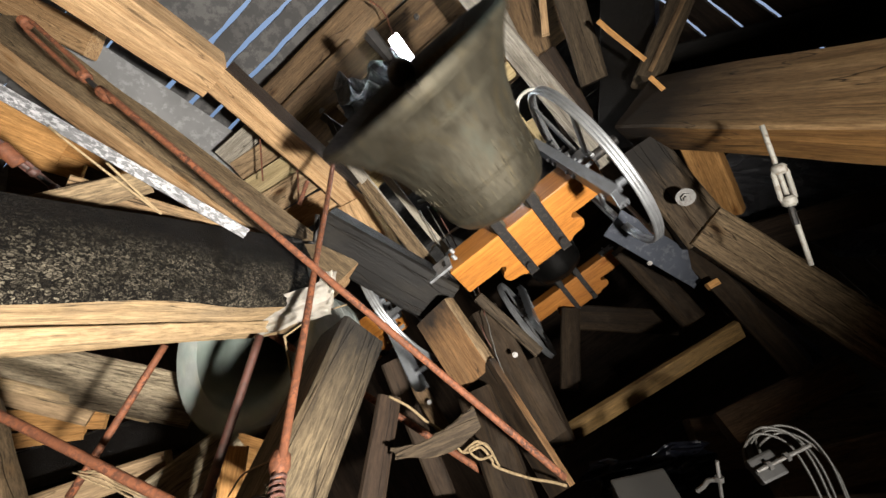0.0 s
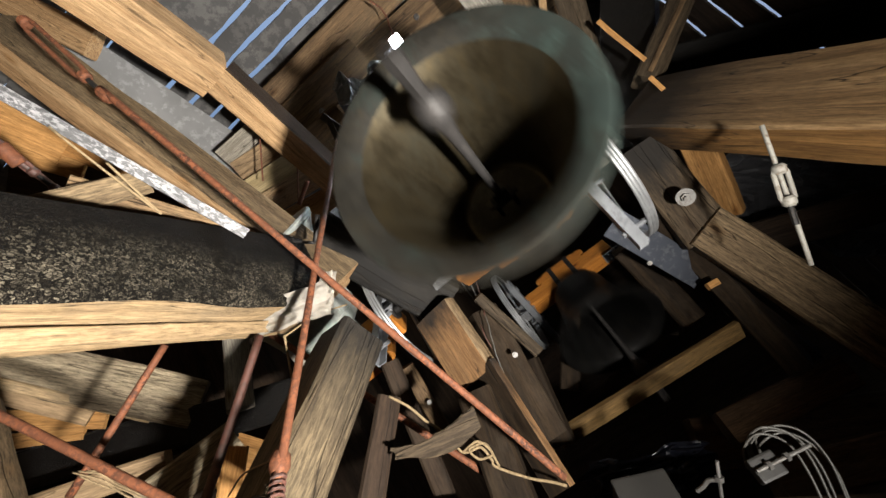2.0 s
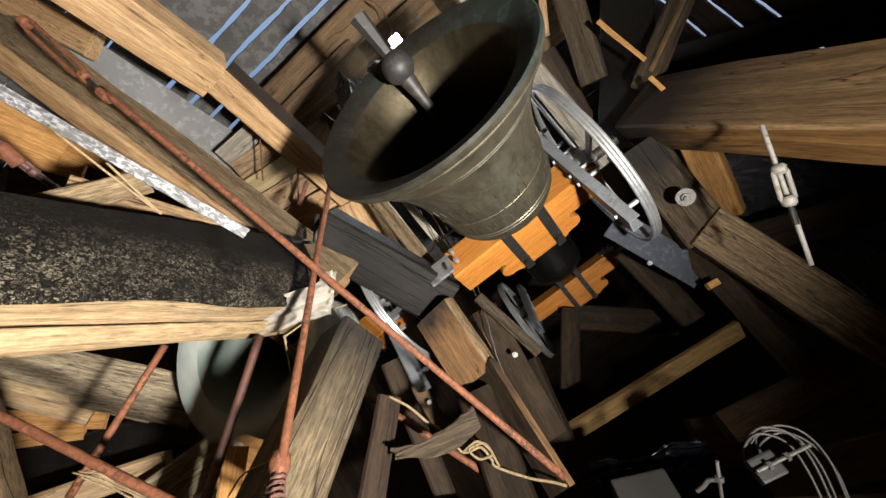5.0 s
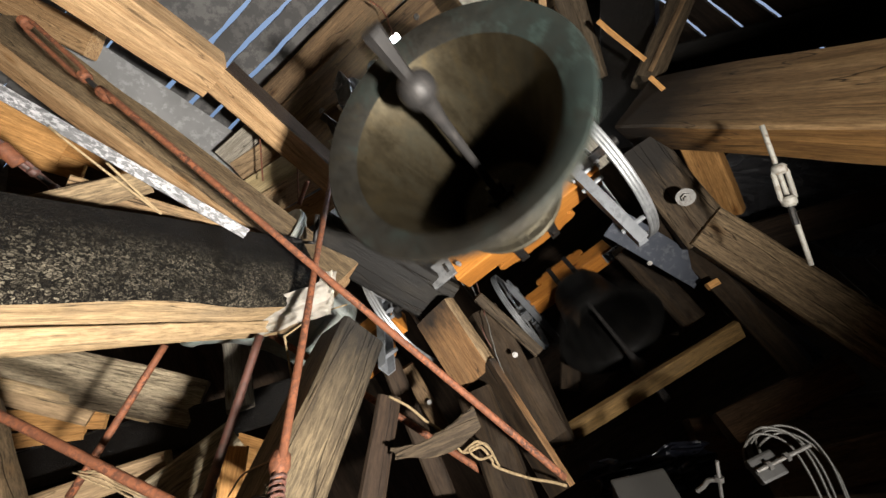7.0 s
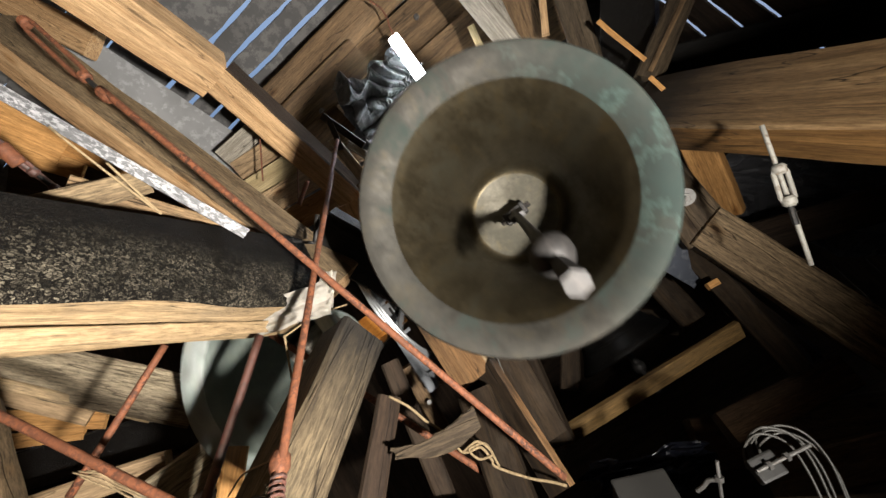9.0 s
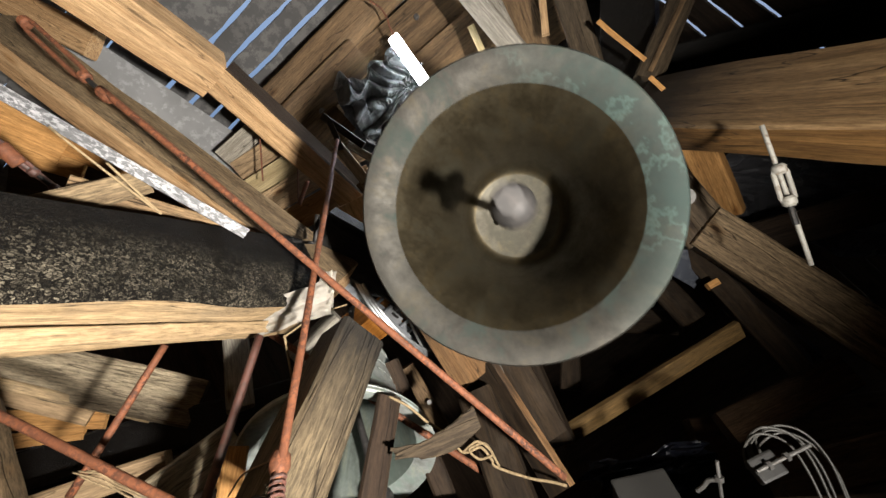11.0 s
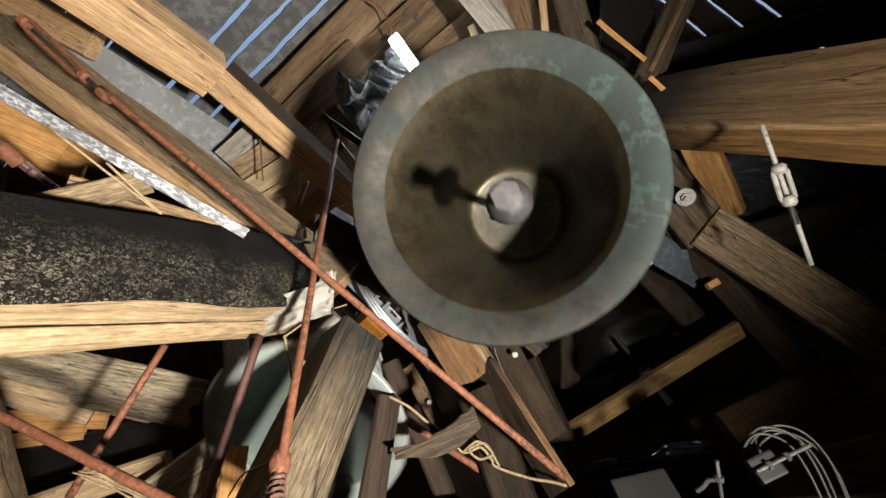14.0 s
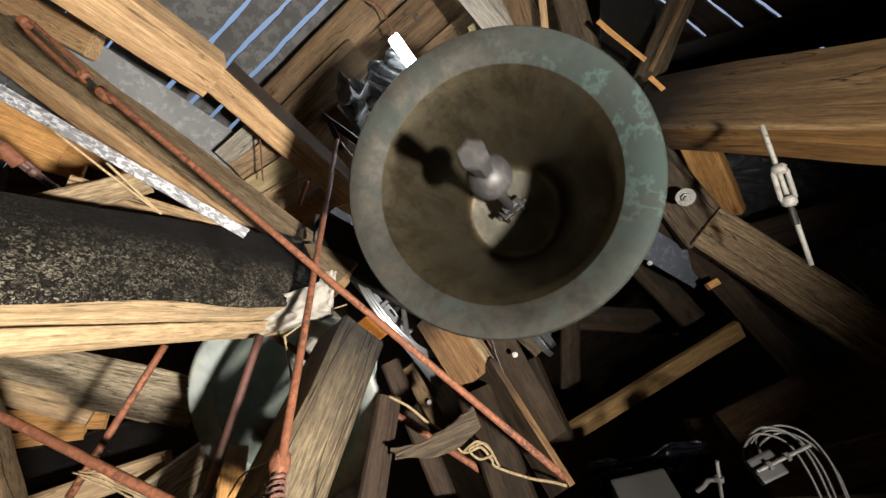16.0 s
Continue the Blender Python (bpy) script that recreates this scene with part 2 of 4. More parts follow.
galvanised_bar = flecked("galvanised_bar", (0.19, 0.20, 0.215), (0.12, 0.125, 0.135), 0.4, rough=0.45, metal=0.2, size=30.0, relief=0.15)
steel_dull = flecked("steel_dull", (0.13, 0.125, 0.118), (0.07, 0.06, 0.05), 0.4, rough=0.5, metal=0.5, size=60.0)
iron = flecked("iron", (0.018, 0.017, 0.0165), (0.05, 0.04, 0.032), 0.3, rough=0.55, metal=0.4, size=60.0, gloss=0.3)
clapper_iron = flecked("clapper_iron", (0.034, 0.032, 0.031), (0.06, 0.054, 0.050), 0.3, rough=0.52, metal=0.35, size=45.0, relief=0.3, gloss=0.35)
rust = flecked("rust", (0.16, 0.055, 0.025), (0.05, 0.03, 0.022), 0.5, rough=0.85, size=90.0)
red_paint = flecked("red_paint", (0.18, 0.066, 0.032), (0.055, 0.026, 0.017), 0.6, rough=0.65, size=75.0, relief=0.8, gloss=0.2)
red_dark = flecked("red_dark", (0.085, 0.032, 0.022), (0.03, 0.02, 0.016), 0.55, rough=0.6, size=60.0, relief=0.6)
hemp = flecked("hemp", (0.25, 0.18, 0.095), (0.12, 0.085, 0.045), 0.5, rough=0.9, size=120.0)
cable_grey = flecked("cable_grey", (0.07, 0.067, 0.06), (0.042, 0.039, 0.036), 0.2, rough=0.5, size=50.0, relief=0.05)
plastic_white = flecked("plastic_white", (0.62, 0.60, 0.55), (0.40, 0.38, 0.34), 0.2, rough=0.5, size=50.0, relief=0.05)
plastic_black = flecked("plastic_black", (0.10, 0.10, 0.108), (0.05, 0.05, 0.053), 0.3, rough=0.4, size=30.0, relief=0.1)
foil = flecked("foil", (0.15, 0.155, 0.155), (0.26, 0.265, 0.26), 0.35, rough=0.36, metal=0.0, size=16.0, relief=0.3)
motor_green = flecked("motor_green", (0.035, 0.14, 0.075), (0.02, 0.06, 0.035), 0.3, rough=0.4, size=40.0, relief=0.1)
box_grey = flecked("box_grey", (0.022, 0.021, 0.019), (0.014, 0.013, 0.012), 0.3, rough=0.55, size=30.0, relief=0.1)
bronze_large = bronze("bronze_large", (0.108, 0.097, 0.071), (0.085, 0.088, 0.068), 0.25, rough=0.46, metal=0.85)
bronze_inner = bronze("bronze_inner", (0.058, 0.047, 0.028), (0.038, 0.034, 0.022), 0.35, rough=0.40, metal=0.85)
bronze_lip = bronze("bronze_lip", (0.029, 0.027, 0.022), (0.024, 0.034, 0.029), 0.38, rough=0.56, metal=0.7, side=(0.97, 0.24))
bronze_crown = bronze("bronze_crown", (0.078, 0.071, 0.053), (0.066, 0.063, 0.048), 0.3, rough=0.6, metal=0.6)
bronze_pale = bronze("bronze_pale", (0.34, 0.365, 0.35), (0.25, 0.325, 0.285), 0.5, rough=0.5, metal=0.35)
bronze_green = bronze("bronze_green", (0.15, 0.175, 0.158), (0.11, 0.14, 0.12), 0.5, rough=0.5, metal=0.4)
bronze_shaded = bronze("bronze_shaded", (0.010, 0.0095, 0.009), (0.008, 0.009, 0.008), 0.2, rough=0.4, metal=0.7)
tube_glow = glow("tube_glow", (0.86, 0.93, 1.0), 60.0)
cloth_pale = flecked("cloth_pale", (0.42, 0.39, 0.34), (0.36, 0.32, 0.26), 0.3, rough=0.9, size=40.0, relief=0.3)
paint_pale = flecked("paint_pale", (0.25, 0.24, 0.21), (0.10, 0.065, 0.04), 0.35, rough=0.6, size=60.0, relief=0.3)
plate_blue = flecked("plate_blue", (0.09, 0.10, 0.125), (0.16, 0.17, 0.19), 0.3, rough=0.4, metal=0.6, size=25.0, relief=0.1)
plastic_dark = flecked("plastic_dark", (0.014, 0.016, 0.026), (0.03, 0.033, 0.045), 0.3, rough=0.3, size=30.0, relief=0.1)


# ---- builders ----
def mesh_from(bm, name):
    me = bpy.data.meshes.new(name)
    bmesh.ops.recalc_face_normals(bm, faces=bm.faces)
    bm.to_mesh(me)
    bm.free()
    return me


def part(name, bm, mat, parent, label="", m=None, smooth=False):
    """Links a bmesh as one mesh object under a thing or a part."""
    me = mesh_from(bm, name)
    for one in mat if isinstance(mat, (list, tuple)) else (mat,):
        me.materials.append(one)
    if smooth:
        me.polygons.foreach_set("use_smooth", [True] * len(me.polygons))
        me.set_sharp_from_angle(angle=radians(38))
    ob = new(name, me)
    ob.parent = parent
    if m is not None:
        ob.matrix_basis = m
    if label:
        ob["label"] = label
    return ob


def thing(name, m, label, category, group="", kind=""):
    ob = new(name)
    ob.empty_display_size = 0.05
    ob.matrix_basis = m
    return tagged(ob, label, category, group, kind)


def along(p0, p1, normal=(0, 0, 1)):
    """A pose at p0 with x towards p1 and z as near to normal as can be."""
    x = (Vector(p1) - Vector(p0)).normalized()
    z = Vector(normal) - x * x.dot(Vector(normal))
    z = z.normalized() if z.length > 1e-4 else x.orthogonal().normalized()
    y = z.cross(x)
    return Matrix.Translation(p0) @ Matrix((x, y, z)).transposed().to_4x4()


def hewn(length, w, h, rough=0.006, chamfer=0.008, step=0.07, seed=0.0):
    """A hewn timber along x, centred on its axis: uneven faces and edges, waney here and there."""
    bm = bmesh.new()
    n = max(3, min(60, int(length / step)))
    cy, cz, c = w / 2, h / 2, min(chamfer, w / 5, h / 5)
    ring = []
    for (y0, z0), (y1, z1) in (((-cy + c, -cz), (cy - c, -cz)), ((cy, -cz + c), (cy, cz - c)), ((cy - c, cz), (-cy + c, cz)), ((-cy, cz - c), (-cy, -cz + c))):
        ring += [(y0 + (y1 - y0) * k / 3, z0 + (z1 - z0) * k / 3) for k in range(4)]
    rows = []
    for i in range(n + 1):
        x = length * i / n
        sway = noise.noise_vector(Vector((x * 1.3, seed, 3.1))) * rough * 1.6
        row = []
        for y, z in ring:
            d = noise.noise_vector(Vector((x * 4.0 + seed, y * 9, z * 9))) * rough
            row.append(bm.verts.new((x + d.x * (0.5 if 0 < i < n else 0.9), y + d.y + sway.y, z + d.z + sway.z)))
        rows.append(row)
    for r0, r1 in zip(rows, rows[1:]):
        for k in range(len(ring)):
            j = (k + 1) % len(ring)
            bm.faces.new((r0[k], r0[j], r1[j], r1[k]))
    bm.faces.new(rows[0][::-1])
    bm.faces.new(rows[-1])
    return bm


beam_count = [0]


def beam(name, p0, p1, w, h, normal, mat, label, rough=None, chamfer=None, category=""):
    """One timber from p0 to p1, w wide, h deep; normal is the way its broad face looks."""
    beam_count[0] += 1
    length = (Vector(p1) - Vector(p0)).length
    small = min(w, h)
    bm = hewn(length, w, h, rough if rough is not None else min(0.007, small * 0.06), chamfer if chamfer is not None else min(0.010, small * 0.12), seed=beam_count[0] * 3.7)
    me = mesh_from(bm, name)
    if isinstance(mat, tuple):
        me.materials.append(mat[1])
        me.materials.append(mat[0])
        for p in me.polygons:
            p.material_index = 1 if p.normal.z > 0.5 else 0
    else:
        me.materials.append(mat)
    ob = new(name, me)
    ob.matrix_basis = along(p0, p1, normal)
    kind = name.split("_")[-1]
    return tagged(ob, label, category or {"strip": "metal strip", "offcut": "wood scrap", "panel": "panel"}.get(kind, kind))


def tube(bm, points, radius, sides=10, closed=False):
    """A round bar through points."""
    pts = [Vector(p) for p in points]
    rings, up = [], None
    for i, p in enumerate(pts):
        a, b = pts[i - 1] if i or closed else p, pts[(i + 1) % len(pts)] if i < len(pts) - 1 or closed else p
        d = (b - a).normalized()
        up = d.orthogonal().normalized() if up is None else (up - d * up.dot(d)).normalized()
        side = d.cross(up)
        r = radius(i / max(1, len(pts) - 1)) if callable(radius) else radius
        rings.append([bm.verts.new(p + (up * math.cos(k * math.tau / sides) + side * math.sin(k * math.tau / sides)) * r) for k in range(sides)])
    pairs = list(zip(rings, rings[1:])) + ([(rings[-1], rings[0])] if closed else [])
    for r0, r1 in pairs:
        for k in range(sides):
            j = (k + 1) % sides
            bm.faces.new((r0[k], r0[j], r1[j], r1[k]))
    if not closed:
        bm.faces.new(rings[0][::-1])
        bm.faces.new(rings[-1])
    return bm


def block(bm, x0, x1, y0, y1, z0, z1, bevel=0.0, m=None):
    made = bmesh.ops.create_cube(bm, size=1.0, matrix=Matrix.Translation(((x0 + x1) / 2, (y0 + y1) / 2, (z0 + z1) / 2)) @ Matrix.Diagonal((x1 - x0, y1 - y0, z1 - z0, 1)))["verts"]
    if bevel:
        edges = list({e for v in made for e in v.link_edges})
        made = list({v for f in bmesh.ops.bevel(bm, geom=edges, offset=bevel, segments=2, affect="EDGES", profile=0.6)["faces"] for v in f.verts} | {v for v in made if v.is_valid})
    if m is not None:
        bmesh.ops.transform(bm, matrix=m, verts=made)
    return bm


def lathe(bm, profile, sides=72, mats=None):
    """Turns a profile of (r, z) round z; mats gives each band its material slot."""
    rings = []
    for r, z in profile:
        rings.append([bm.verts.new((r * math.cos(k * math.tau / sides), r * math.sin(k * math.tau / sides), z)) for k in range(sides)] if r > 1e-5 else [bm.verts.new((0, 0, z))])
    for i, (r0, r1) in enumerate(zip(rings, rings[1:])):
        for k in range(sides):
            j = (k + 1) % sides
            quad = [r0[k % len(r0)], r0[j % len(r0)], r1[j % len(r1)], r1[k % len(r1)]]
            quad = [v for n, v in enumerate(quad) if v not in quad[:n]]
            f = bm.faces.new(quad)
            f.material_index = mats[i] if mats else 0
    return bm


def rod(name, p0, p1, dia, mat, label):
    """A slightly bent iron bar or cord."""
    a, b = Vector(p0), Vector(p1)
    n = max(6, int((b - a).length / 0.06))
    bend = 0.004 if name != "cord" else 0.008
    pts = [a.lerp(b, i / n) + noise.noise_vector(a.lerp(b, i / n) * 2.0) * bend for i in range(n + 1)]
    local = [p - a for p in pts]
    bm = tube(bmesh.new(), local, lambda s: dia / 2 * (1 + 0.08 * noise.noise(Vector((s * 25, dia * 900, 0)))), 10)
    me = mesh_from(bm, name)
    me.materials.append(mat)
    me.polygons.foreach_set("use_smooth", [True] * len(me.polygons))
    ob = new(name, me)
    ob.matrix_basis = Matrix.Translation(a)
    return tagged(ob, label, name.split("_")[-1])


# ---- the place: floor, walls and the boarded spire ----
HALF, EAVES, TOP, LEAN = 3.4, 2.0, 7.0, 0.45


def plank_sheet(name, m, width, spans, thick, mat, label, narrow=0.0, wave=0.004):
    """Boards lying along local x, spread over local y by spans of (from, to); each is an object."""
    root = tagged(new(name), label, "roof" if "roof" in name else "wall", kind="structure")
    root.matrix_basis = m
    for k, (y0, y1) in enumerate(spans):
        half = width / 2 - narrow * (y0 + y1) / 2
        bm = bmesh.new()
        n = 90 if wave > 0.005 else 20
        rows = []
        for i in range(n + 1):
            x = -half + 2 * half * i / n
            w0, w1 = ((noise.noise(Vector((x * 3.0, k * 5.1 + s, 0.3))) + 0.8 * noise.noise(Vector((x * 13.0, k * 5.1 + s, 0.9)))) * wave for s in (0, 2))
            rows.append([bm.verts.new(v) for v in ((x, y0 + w0, 0), (x, y1 + w1, 0), (x, y1 + w1, thick), (x, y0 + w0, thick))])
        for r0, r1 in zip(rows, rows[1:]):
            for q in range(4):
                bm.faces.new((r0[q], r0[(q + 1) % 4], r1[(q + 1) % 4], r1[q]))
        bm.faces.new(rows[0][::-1])
        bm.faces.new(rows[-1])
        part("board", bm, mat, root)
    return root


def spans(total, pitch, gaps, wide):
    """Cuts 0..total into boards of that pitch; the gaps near the given places stand open."""
    cuts = sorted([(g, wide) for g in gaps] + [(g, 0.0015) for g in np.arange(pitch, total, pitch) if all(abs(g - o) > pitch * 0.6 for o in gaps)])
    made, at = [], 0.0
    for g, w in cuts:
        made.append((at, g - w / 2))
        at = g + w / 2
    return made + [(at, total)]


SLOPE = (TOP - EAVES) * math.hypot(1, LEAN)
for k, (name, gaps) in enumerate((("roof_south", (1.334, 1.495, 1.657, 1.804)), ("roof_east", (3.103, 2.89, 2.699)), ("roof_north", ()), ("roof_west", ()))):
    turn = Matrix.Rotation(radians(90 * k), 4, "Z")
    tilt = Matrix.Translation((0, -HALF, EAVES)) @ Matrix.Rotation(math.atan2(1, LEAN), 4, "X")
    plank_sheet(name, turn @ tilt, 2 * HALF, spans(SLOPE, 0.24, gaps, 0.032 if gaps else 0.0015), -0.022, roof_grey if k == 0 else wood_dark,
                "grey roof boarding with daylight in its open joints" if gaps else "dark roof boarding of the spire", narrow=2 * LEAN / math.hypot(1, LEAN) / 2, wave=0.010 if gaps else 0.003)
    wall = Matrix.Translation((0, -HALF, 0)) @ Matrix.Rotation(radians(90), 4, "X")
    plank_sheet("wall_" + name.split("_")[1], turn @ wall, 2 * HALF, spans(EAVES, 0.28, (), 0.0), -0.03, wood_split, "grey-brown boarded wall of the bell chamber")
bm = block(bmesh.new(), -HALF, HALF, -HALF, HALF, -0.12, 0.0)
floor_me = mesh_from(bm, "floor")
floor_me.materials.append(wood_split)
tagged(new("floor", floor_me), "grey-brown timber floor of the bell chamber", "floor", kind="structure")
bm = block(bmesh.new(), -1.3, 1.3, -1.3, 1.3, TOP - 0.03, TOP + 0.03)
cap_me = mesh_from(bm, "ceiling")
cap_me.materials.append(wood_dark)
tagged(new("ceiling", cap_me), "dark boarding closing the spire", "ceiling", kind="structure")

for sx, sy in ((-1, -1), (1, -1), (1, 1), (-1, 1)):
    beam("hip_rafter", (sx * (HALF + 0.02), sy * (HALF + 0.02), EAVES - 0.1), (sx * 1.14, sy * 1.14, TOP), 0.26, 0.16, (-sx, -sy, 0.6), wood_dark, "dark hip rafter added to seal a corner of the spire")
    ends = ((-HALF, sx * HALF, EAVES), (HALF, sx * HALF, EAVES)) if sx == sy else ((sx * HALF, -HALF, EAVES), (sx * HALF, HALF, EAVES))
    beam("wall_plate", *ends, 0.24, 0.24, (0, 0, 1), wood_dark, "dark wall plate under the roof boards")

# ---- timbers, rods and cords ----
post = beam("timber_post", (-0.668, -0.606, 0.017), (-0.784, -0.642, 2.542), 0.298, 0.215, (0.996, 0.078, 0.047), (tar_crust, wood_cream), "upright oak post, one face black and crusted", rough=0.010, chamfer=0.014)
# the post narrows towards its foot on the upper side
for v in post.data.vertices:
    if v.co.y > 0:
        v.co.y -= v.co.y / 0.149 * min(0.09, max(0.0, 0.26 * (0.97 - v.co.x / 2.53)))
for p in post.data.polygons:
    if abs(p.normal.x) > 0.7:
        p.material_index = 1
beam("timber_batten", (-0.726, -0.453, 1.593), (-0.774, -0.476, 2.301), 0.036, 0.020, (0.844, 0.531, 0.075), wood_cream, "pale split batten along the black post", rough=0.005)
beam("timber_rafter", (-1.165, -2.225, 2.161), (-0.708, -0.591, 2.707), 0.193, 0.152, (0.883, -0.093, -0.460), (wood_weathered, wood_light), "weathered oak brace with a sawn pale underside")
beam("metal_strip", (-0.748, -1.407, 1.355), (-0.611, -0.680, 2.184), 0.031, 0.010, (0.497, 0.610, -0.617), zinc, "long strip of mottled galvanised sheet along a brace")
beam("curved_beam", (-0.889, -2.975, 0.014), (-0.736, -1.986, 2.759), 0.203, 0.209, (0.997, 0.038, -0.069), (wood_dark, wood_light), "pale oak beam, scarf-jointed, its upper side painted dark for shade")
beam("curved_beam", (-0.714, -1.970, 2.774), (-0.716, -1.382, 3.544), 0.180, 0.167, (0.996, 0.069, -0.050), (wood_dark, wood_light), "pale oak beam, scarf-jointed, its upper side painted dark for shade")
beam("curved_beam", (-0.731, -1.336, 3.513), (-0.844, -0.923, 3.727), 0.155, 0.242, (0.967, 0.254, 0.021), wood_light, "lower end of the scarf-jointed pale oak beam")
beam("tie_beam", (-0.662, -0.854, 2.724), (-0.477, -0.351, 3.055), 0.210, 0.180, (0.121, 0.515, -0.849), wood_black, "black painted oak tie beam behind the post")
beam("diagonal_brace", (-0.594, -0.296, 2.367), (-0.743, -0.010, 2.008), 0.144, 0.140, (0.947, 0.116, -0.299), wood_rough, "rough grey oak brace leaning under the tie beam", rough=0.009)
beam("timber_ledger", (-0.693, -0.030, 1.938), (-3.390, 2.450, 1.700), 0.08, 0.07, (0.0, 0.0, 1.0), wood_rough, "rough grey ledger under the foot of the brace")
beam("tie_beam", (0.837, -0.565, 3.443), (1.359, 2.025, 0.011), 0.301, 0.173, (-0.225, -0.761, -0.608), (wood_tie, wood_tie_lit), "heavy brown oak tie beam with drying cracks")
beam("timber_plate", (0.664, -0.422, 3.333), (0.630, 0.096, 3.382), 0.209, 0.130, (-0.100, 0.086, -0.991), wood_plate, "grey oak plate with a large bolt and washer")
beam("timber_plate", (0.626, 0.035, 3.354), (1.367, 2.425, 3.918), 0.200, 0.130, (-0.020, 0.235, -0.972), wood_grey, "long grey oak plate, scarfed to the bolted piece")
beam("short_post", (1.083, -0.437, 3.748), (0.978, 0.083, 3.996), 0.166, 0.100, (-0.707, 0.183, -0.683), wood_orange, "short red-brown oak strut below the tie beam")
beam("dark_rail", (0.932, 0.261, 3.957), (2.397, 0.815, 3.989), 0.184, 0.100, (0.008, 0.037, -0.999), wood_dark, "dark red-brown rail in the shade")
beam("dark_rail", (1.171, -0.899, 3.907), (2.516, -0.302, 4.194), 0.222, 0.100, (-0.037, 0.500, -0.865), wood_black, "black rail under the roof boards")
beam("split_edge", (0.937, -1.042, 3.292), (0.971, -0.737, 3.341), 0.024, 0.014, (-0.426, 0.190, -0.885), wood_orange, "orange splinter edge of the black post", rough=0.009)
beam("split_edge", (0.890, -0.631, 3.262), (0.875, -0.457, 3.249), 0.022, 0.014, (-0.393, -0.100, -0.914), wood_orange, "orange splinter edge of the black post", rough=0.009)
beam("king_post", (2.380, -2.509, 3.733), (0.722, -0.483, 3.664), 0.290, 0.200, (-0.218, -0.212, -0.953), char_crust, "black oak post with a pale split along it")
beam("strut", (2.483, -1.605, 3.762), (0.941, -0.674, 3.445), 0.133, 0.100, (0.173, -0.049, -0.984), wood_umber, "narrow grey strut against the black post")
beam("strut", (2.427, -1.493, 3.733), (0.976, -0.698, 3.402), 0.025, 0.020, (0.209, -0.026, -0.978), wood_brown, "split brown edge of the grey strut")
beam("strut", (1.289, -2.173, 3.108), (0.844, -0.937, 3.621), 0.150, 0.100, (-0.292, 0.275, -0.916), wood_umber, "dark grey oak strut beside the black post")
beam("strut", (1.240, -2.648, 3.427), (0.739, -1.315, 3.746), 0.184, 0.100, (-0.155, 0.174, -0.972), wood_brown, "brown oak strut in the roof")
beam("strut", (0.751, -1.315, 3.703), (0.650, -0.768, 3.801), 0.206, 0.120, (-0.216, 0.134, -0.967), wood_dark, "oak strut coloured dark for the dim roof gap")
beam("strut", (1.728, -2.737, 3.246), (0.802, -1.310, 3.512), 0.042, 0.030, (-0.070, 0.139, -0.988), wood_light, "thin pale lath hanging in the roof")
beam("grey_board", (0.607, -2.823, 3.039), (0.554, -0.474, 3.457), 0.120, 0.035, (-0.557, 0.133, -0.820), wood_silver, "weathered silver-grey board beside the bell wheel")
beam("grey_board", (0.973, -2.813, 3.075), (0.631, -1.397, 3.451), 0.091, 0.030, (-0.171, 0.214, -0.962), wood_silver, "silver-grey lath in the roof")
beam("yellow_rail", (-0.493, -1.170, 3.225), (0.488, -1.195, 3.344), 0.089, 0.070, (0.116, 0.512, -0.851), wood_yellow, "pale yellow planed rail under the lamp")
beam("brown_rail", (-0.412, -1.148, 3.483), (0.390, -1.162, 3.634), 0.104, 0.050, (0.172, 0.459, -0.872), wood_brown, "brown rail behind the yellow rail")
beam("yellow_lath", (0.544, -1.729, 3.544), (0.464, -1.418, 3.626), 0.046, 0.030, (-0.097, 0.229, -0.969), wood_yellow, "pale yellow lath nailed to a rail")
beam("yellow_lath", (0.378, -1.203, 3.463), (0.367, -0.784, 3.592), 0.059, 0.030, (-0.149, 0.287, -0.946), wood_yellow, "pale yellow lath nailed to a rail")
beam("plywood_panel", (-0.210, -1.049, 3.702), (0.507, -1.011, 3.853), 0.184, 0.020, (0.168, 0.405, -0.899), wood_yellow, "yellow plywood panel carrying the drive motor")
beam("ridge_board", (-0.796, -2.209, 3.365), (1.238, -2.555, 3.651), 0.229, 0.070, (0.215, 0.714, -0.666), wood_brown, "brown oak rail in the roof")
beam("ridge_board", (-0.724, -2.011, 3.388), (-0.102, -2.110, 3.478), 0.233, 0.070, (0.209, 0.679, -0.704), wood_brown, "brown oak rail with bolt heads")
beam("wall_plank", (-0.678, -1.793, 3.418), (-0.435, -1.819, 3.457), 0.213, 0.080, (0.188, 0.634, -0.750), wood_brown, "brown oak block below the roof rail")
beam("grey_lath", (-0.494, -1.461, 3.107), (-0.473, -0.535, 3.241), 0.060, 0.030, (0.228, 0.134, -0.964), wood_silver, "grey lath running down beside the bell")
beam("grey_lath", (-0.458, -1.427, 3.178), (-0.371, -1.209, 3.316), 0.045, 0.030, (0.148, 0.487, -0.861), wood_silver, "grey lath running down beside the bell")
beam("grey_lath", (-0.399, -1.144, 3.225), (-0.378, -0.598, 3.293), 0.043, 0.030, (0.175, 0.115, -0.978), wood_silver, "grey lath running down beside the bell")
beam("grey_lath", (-0.505, -1.162, 3.156), (-0.461, -0.379, 3.196), 0.075, 0.050, (0.226, 0.037, -0.973), wood_grey, "grey oak lath running down beside the bell")
beam("roof_plank", (-0.371, -2.191, 3.701), (1.603, -2.388, 4.022), 0.334, 0.030, (0.184, 0.664, -0.724), wood_brown, "wide brown plank above the tube lamp")
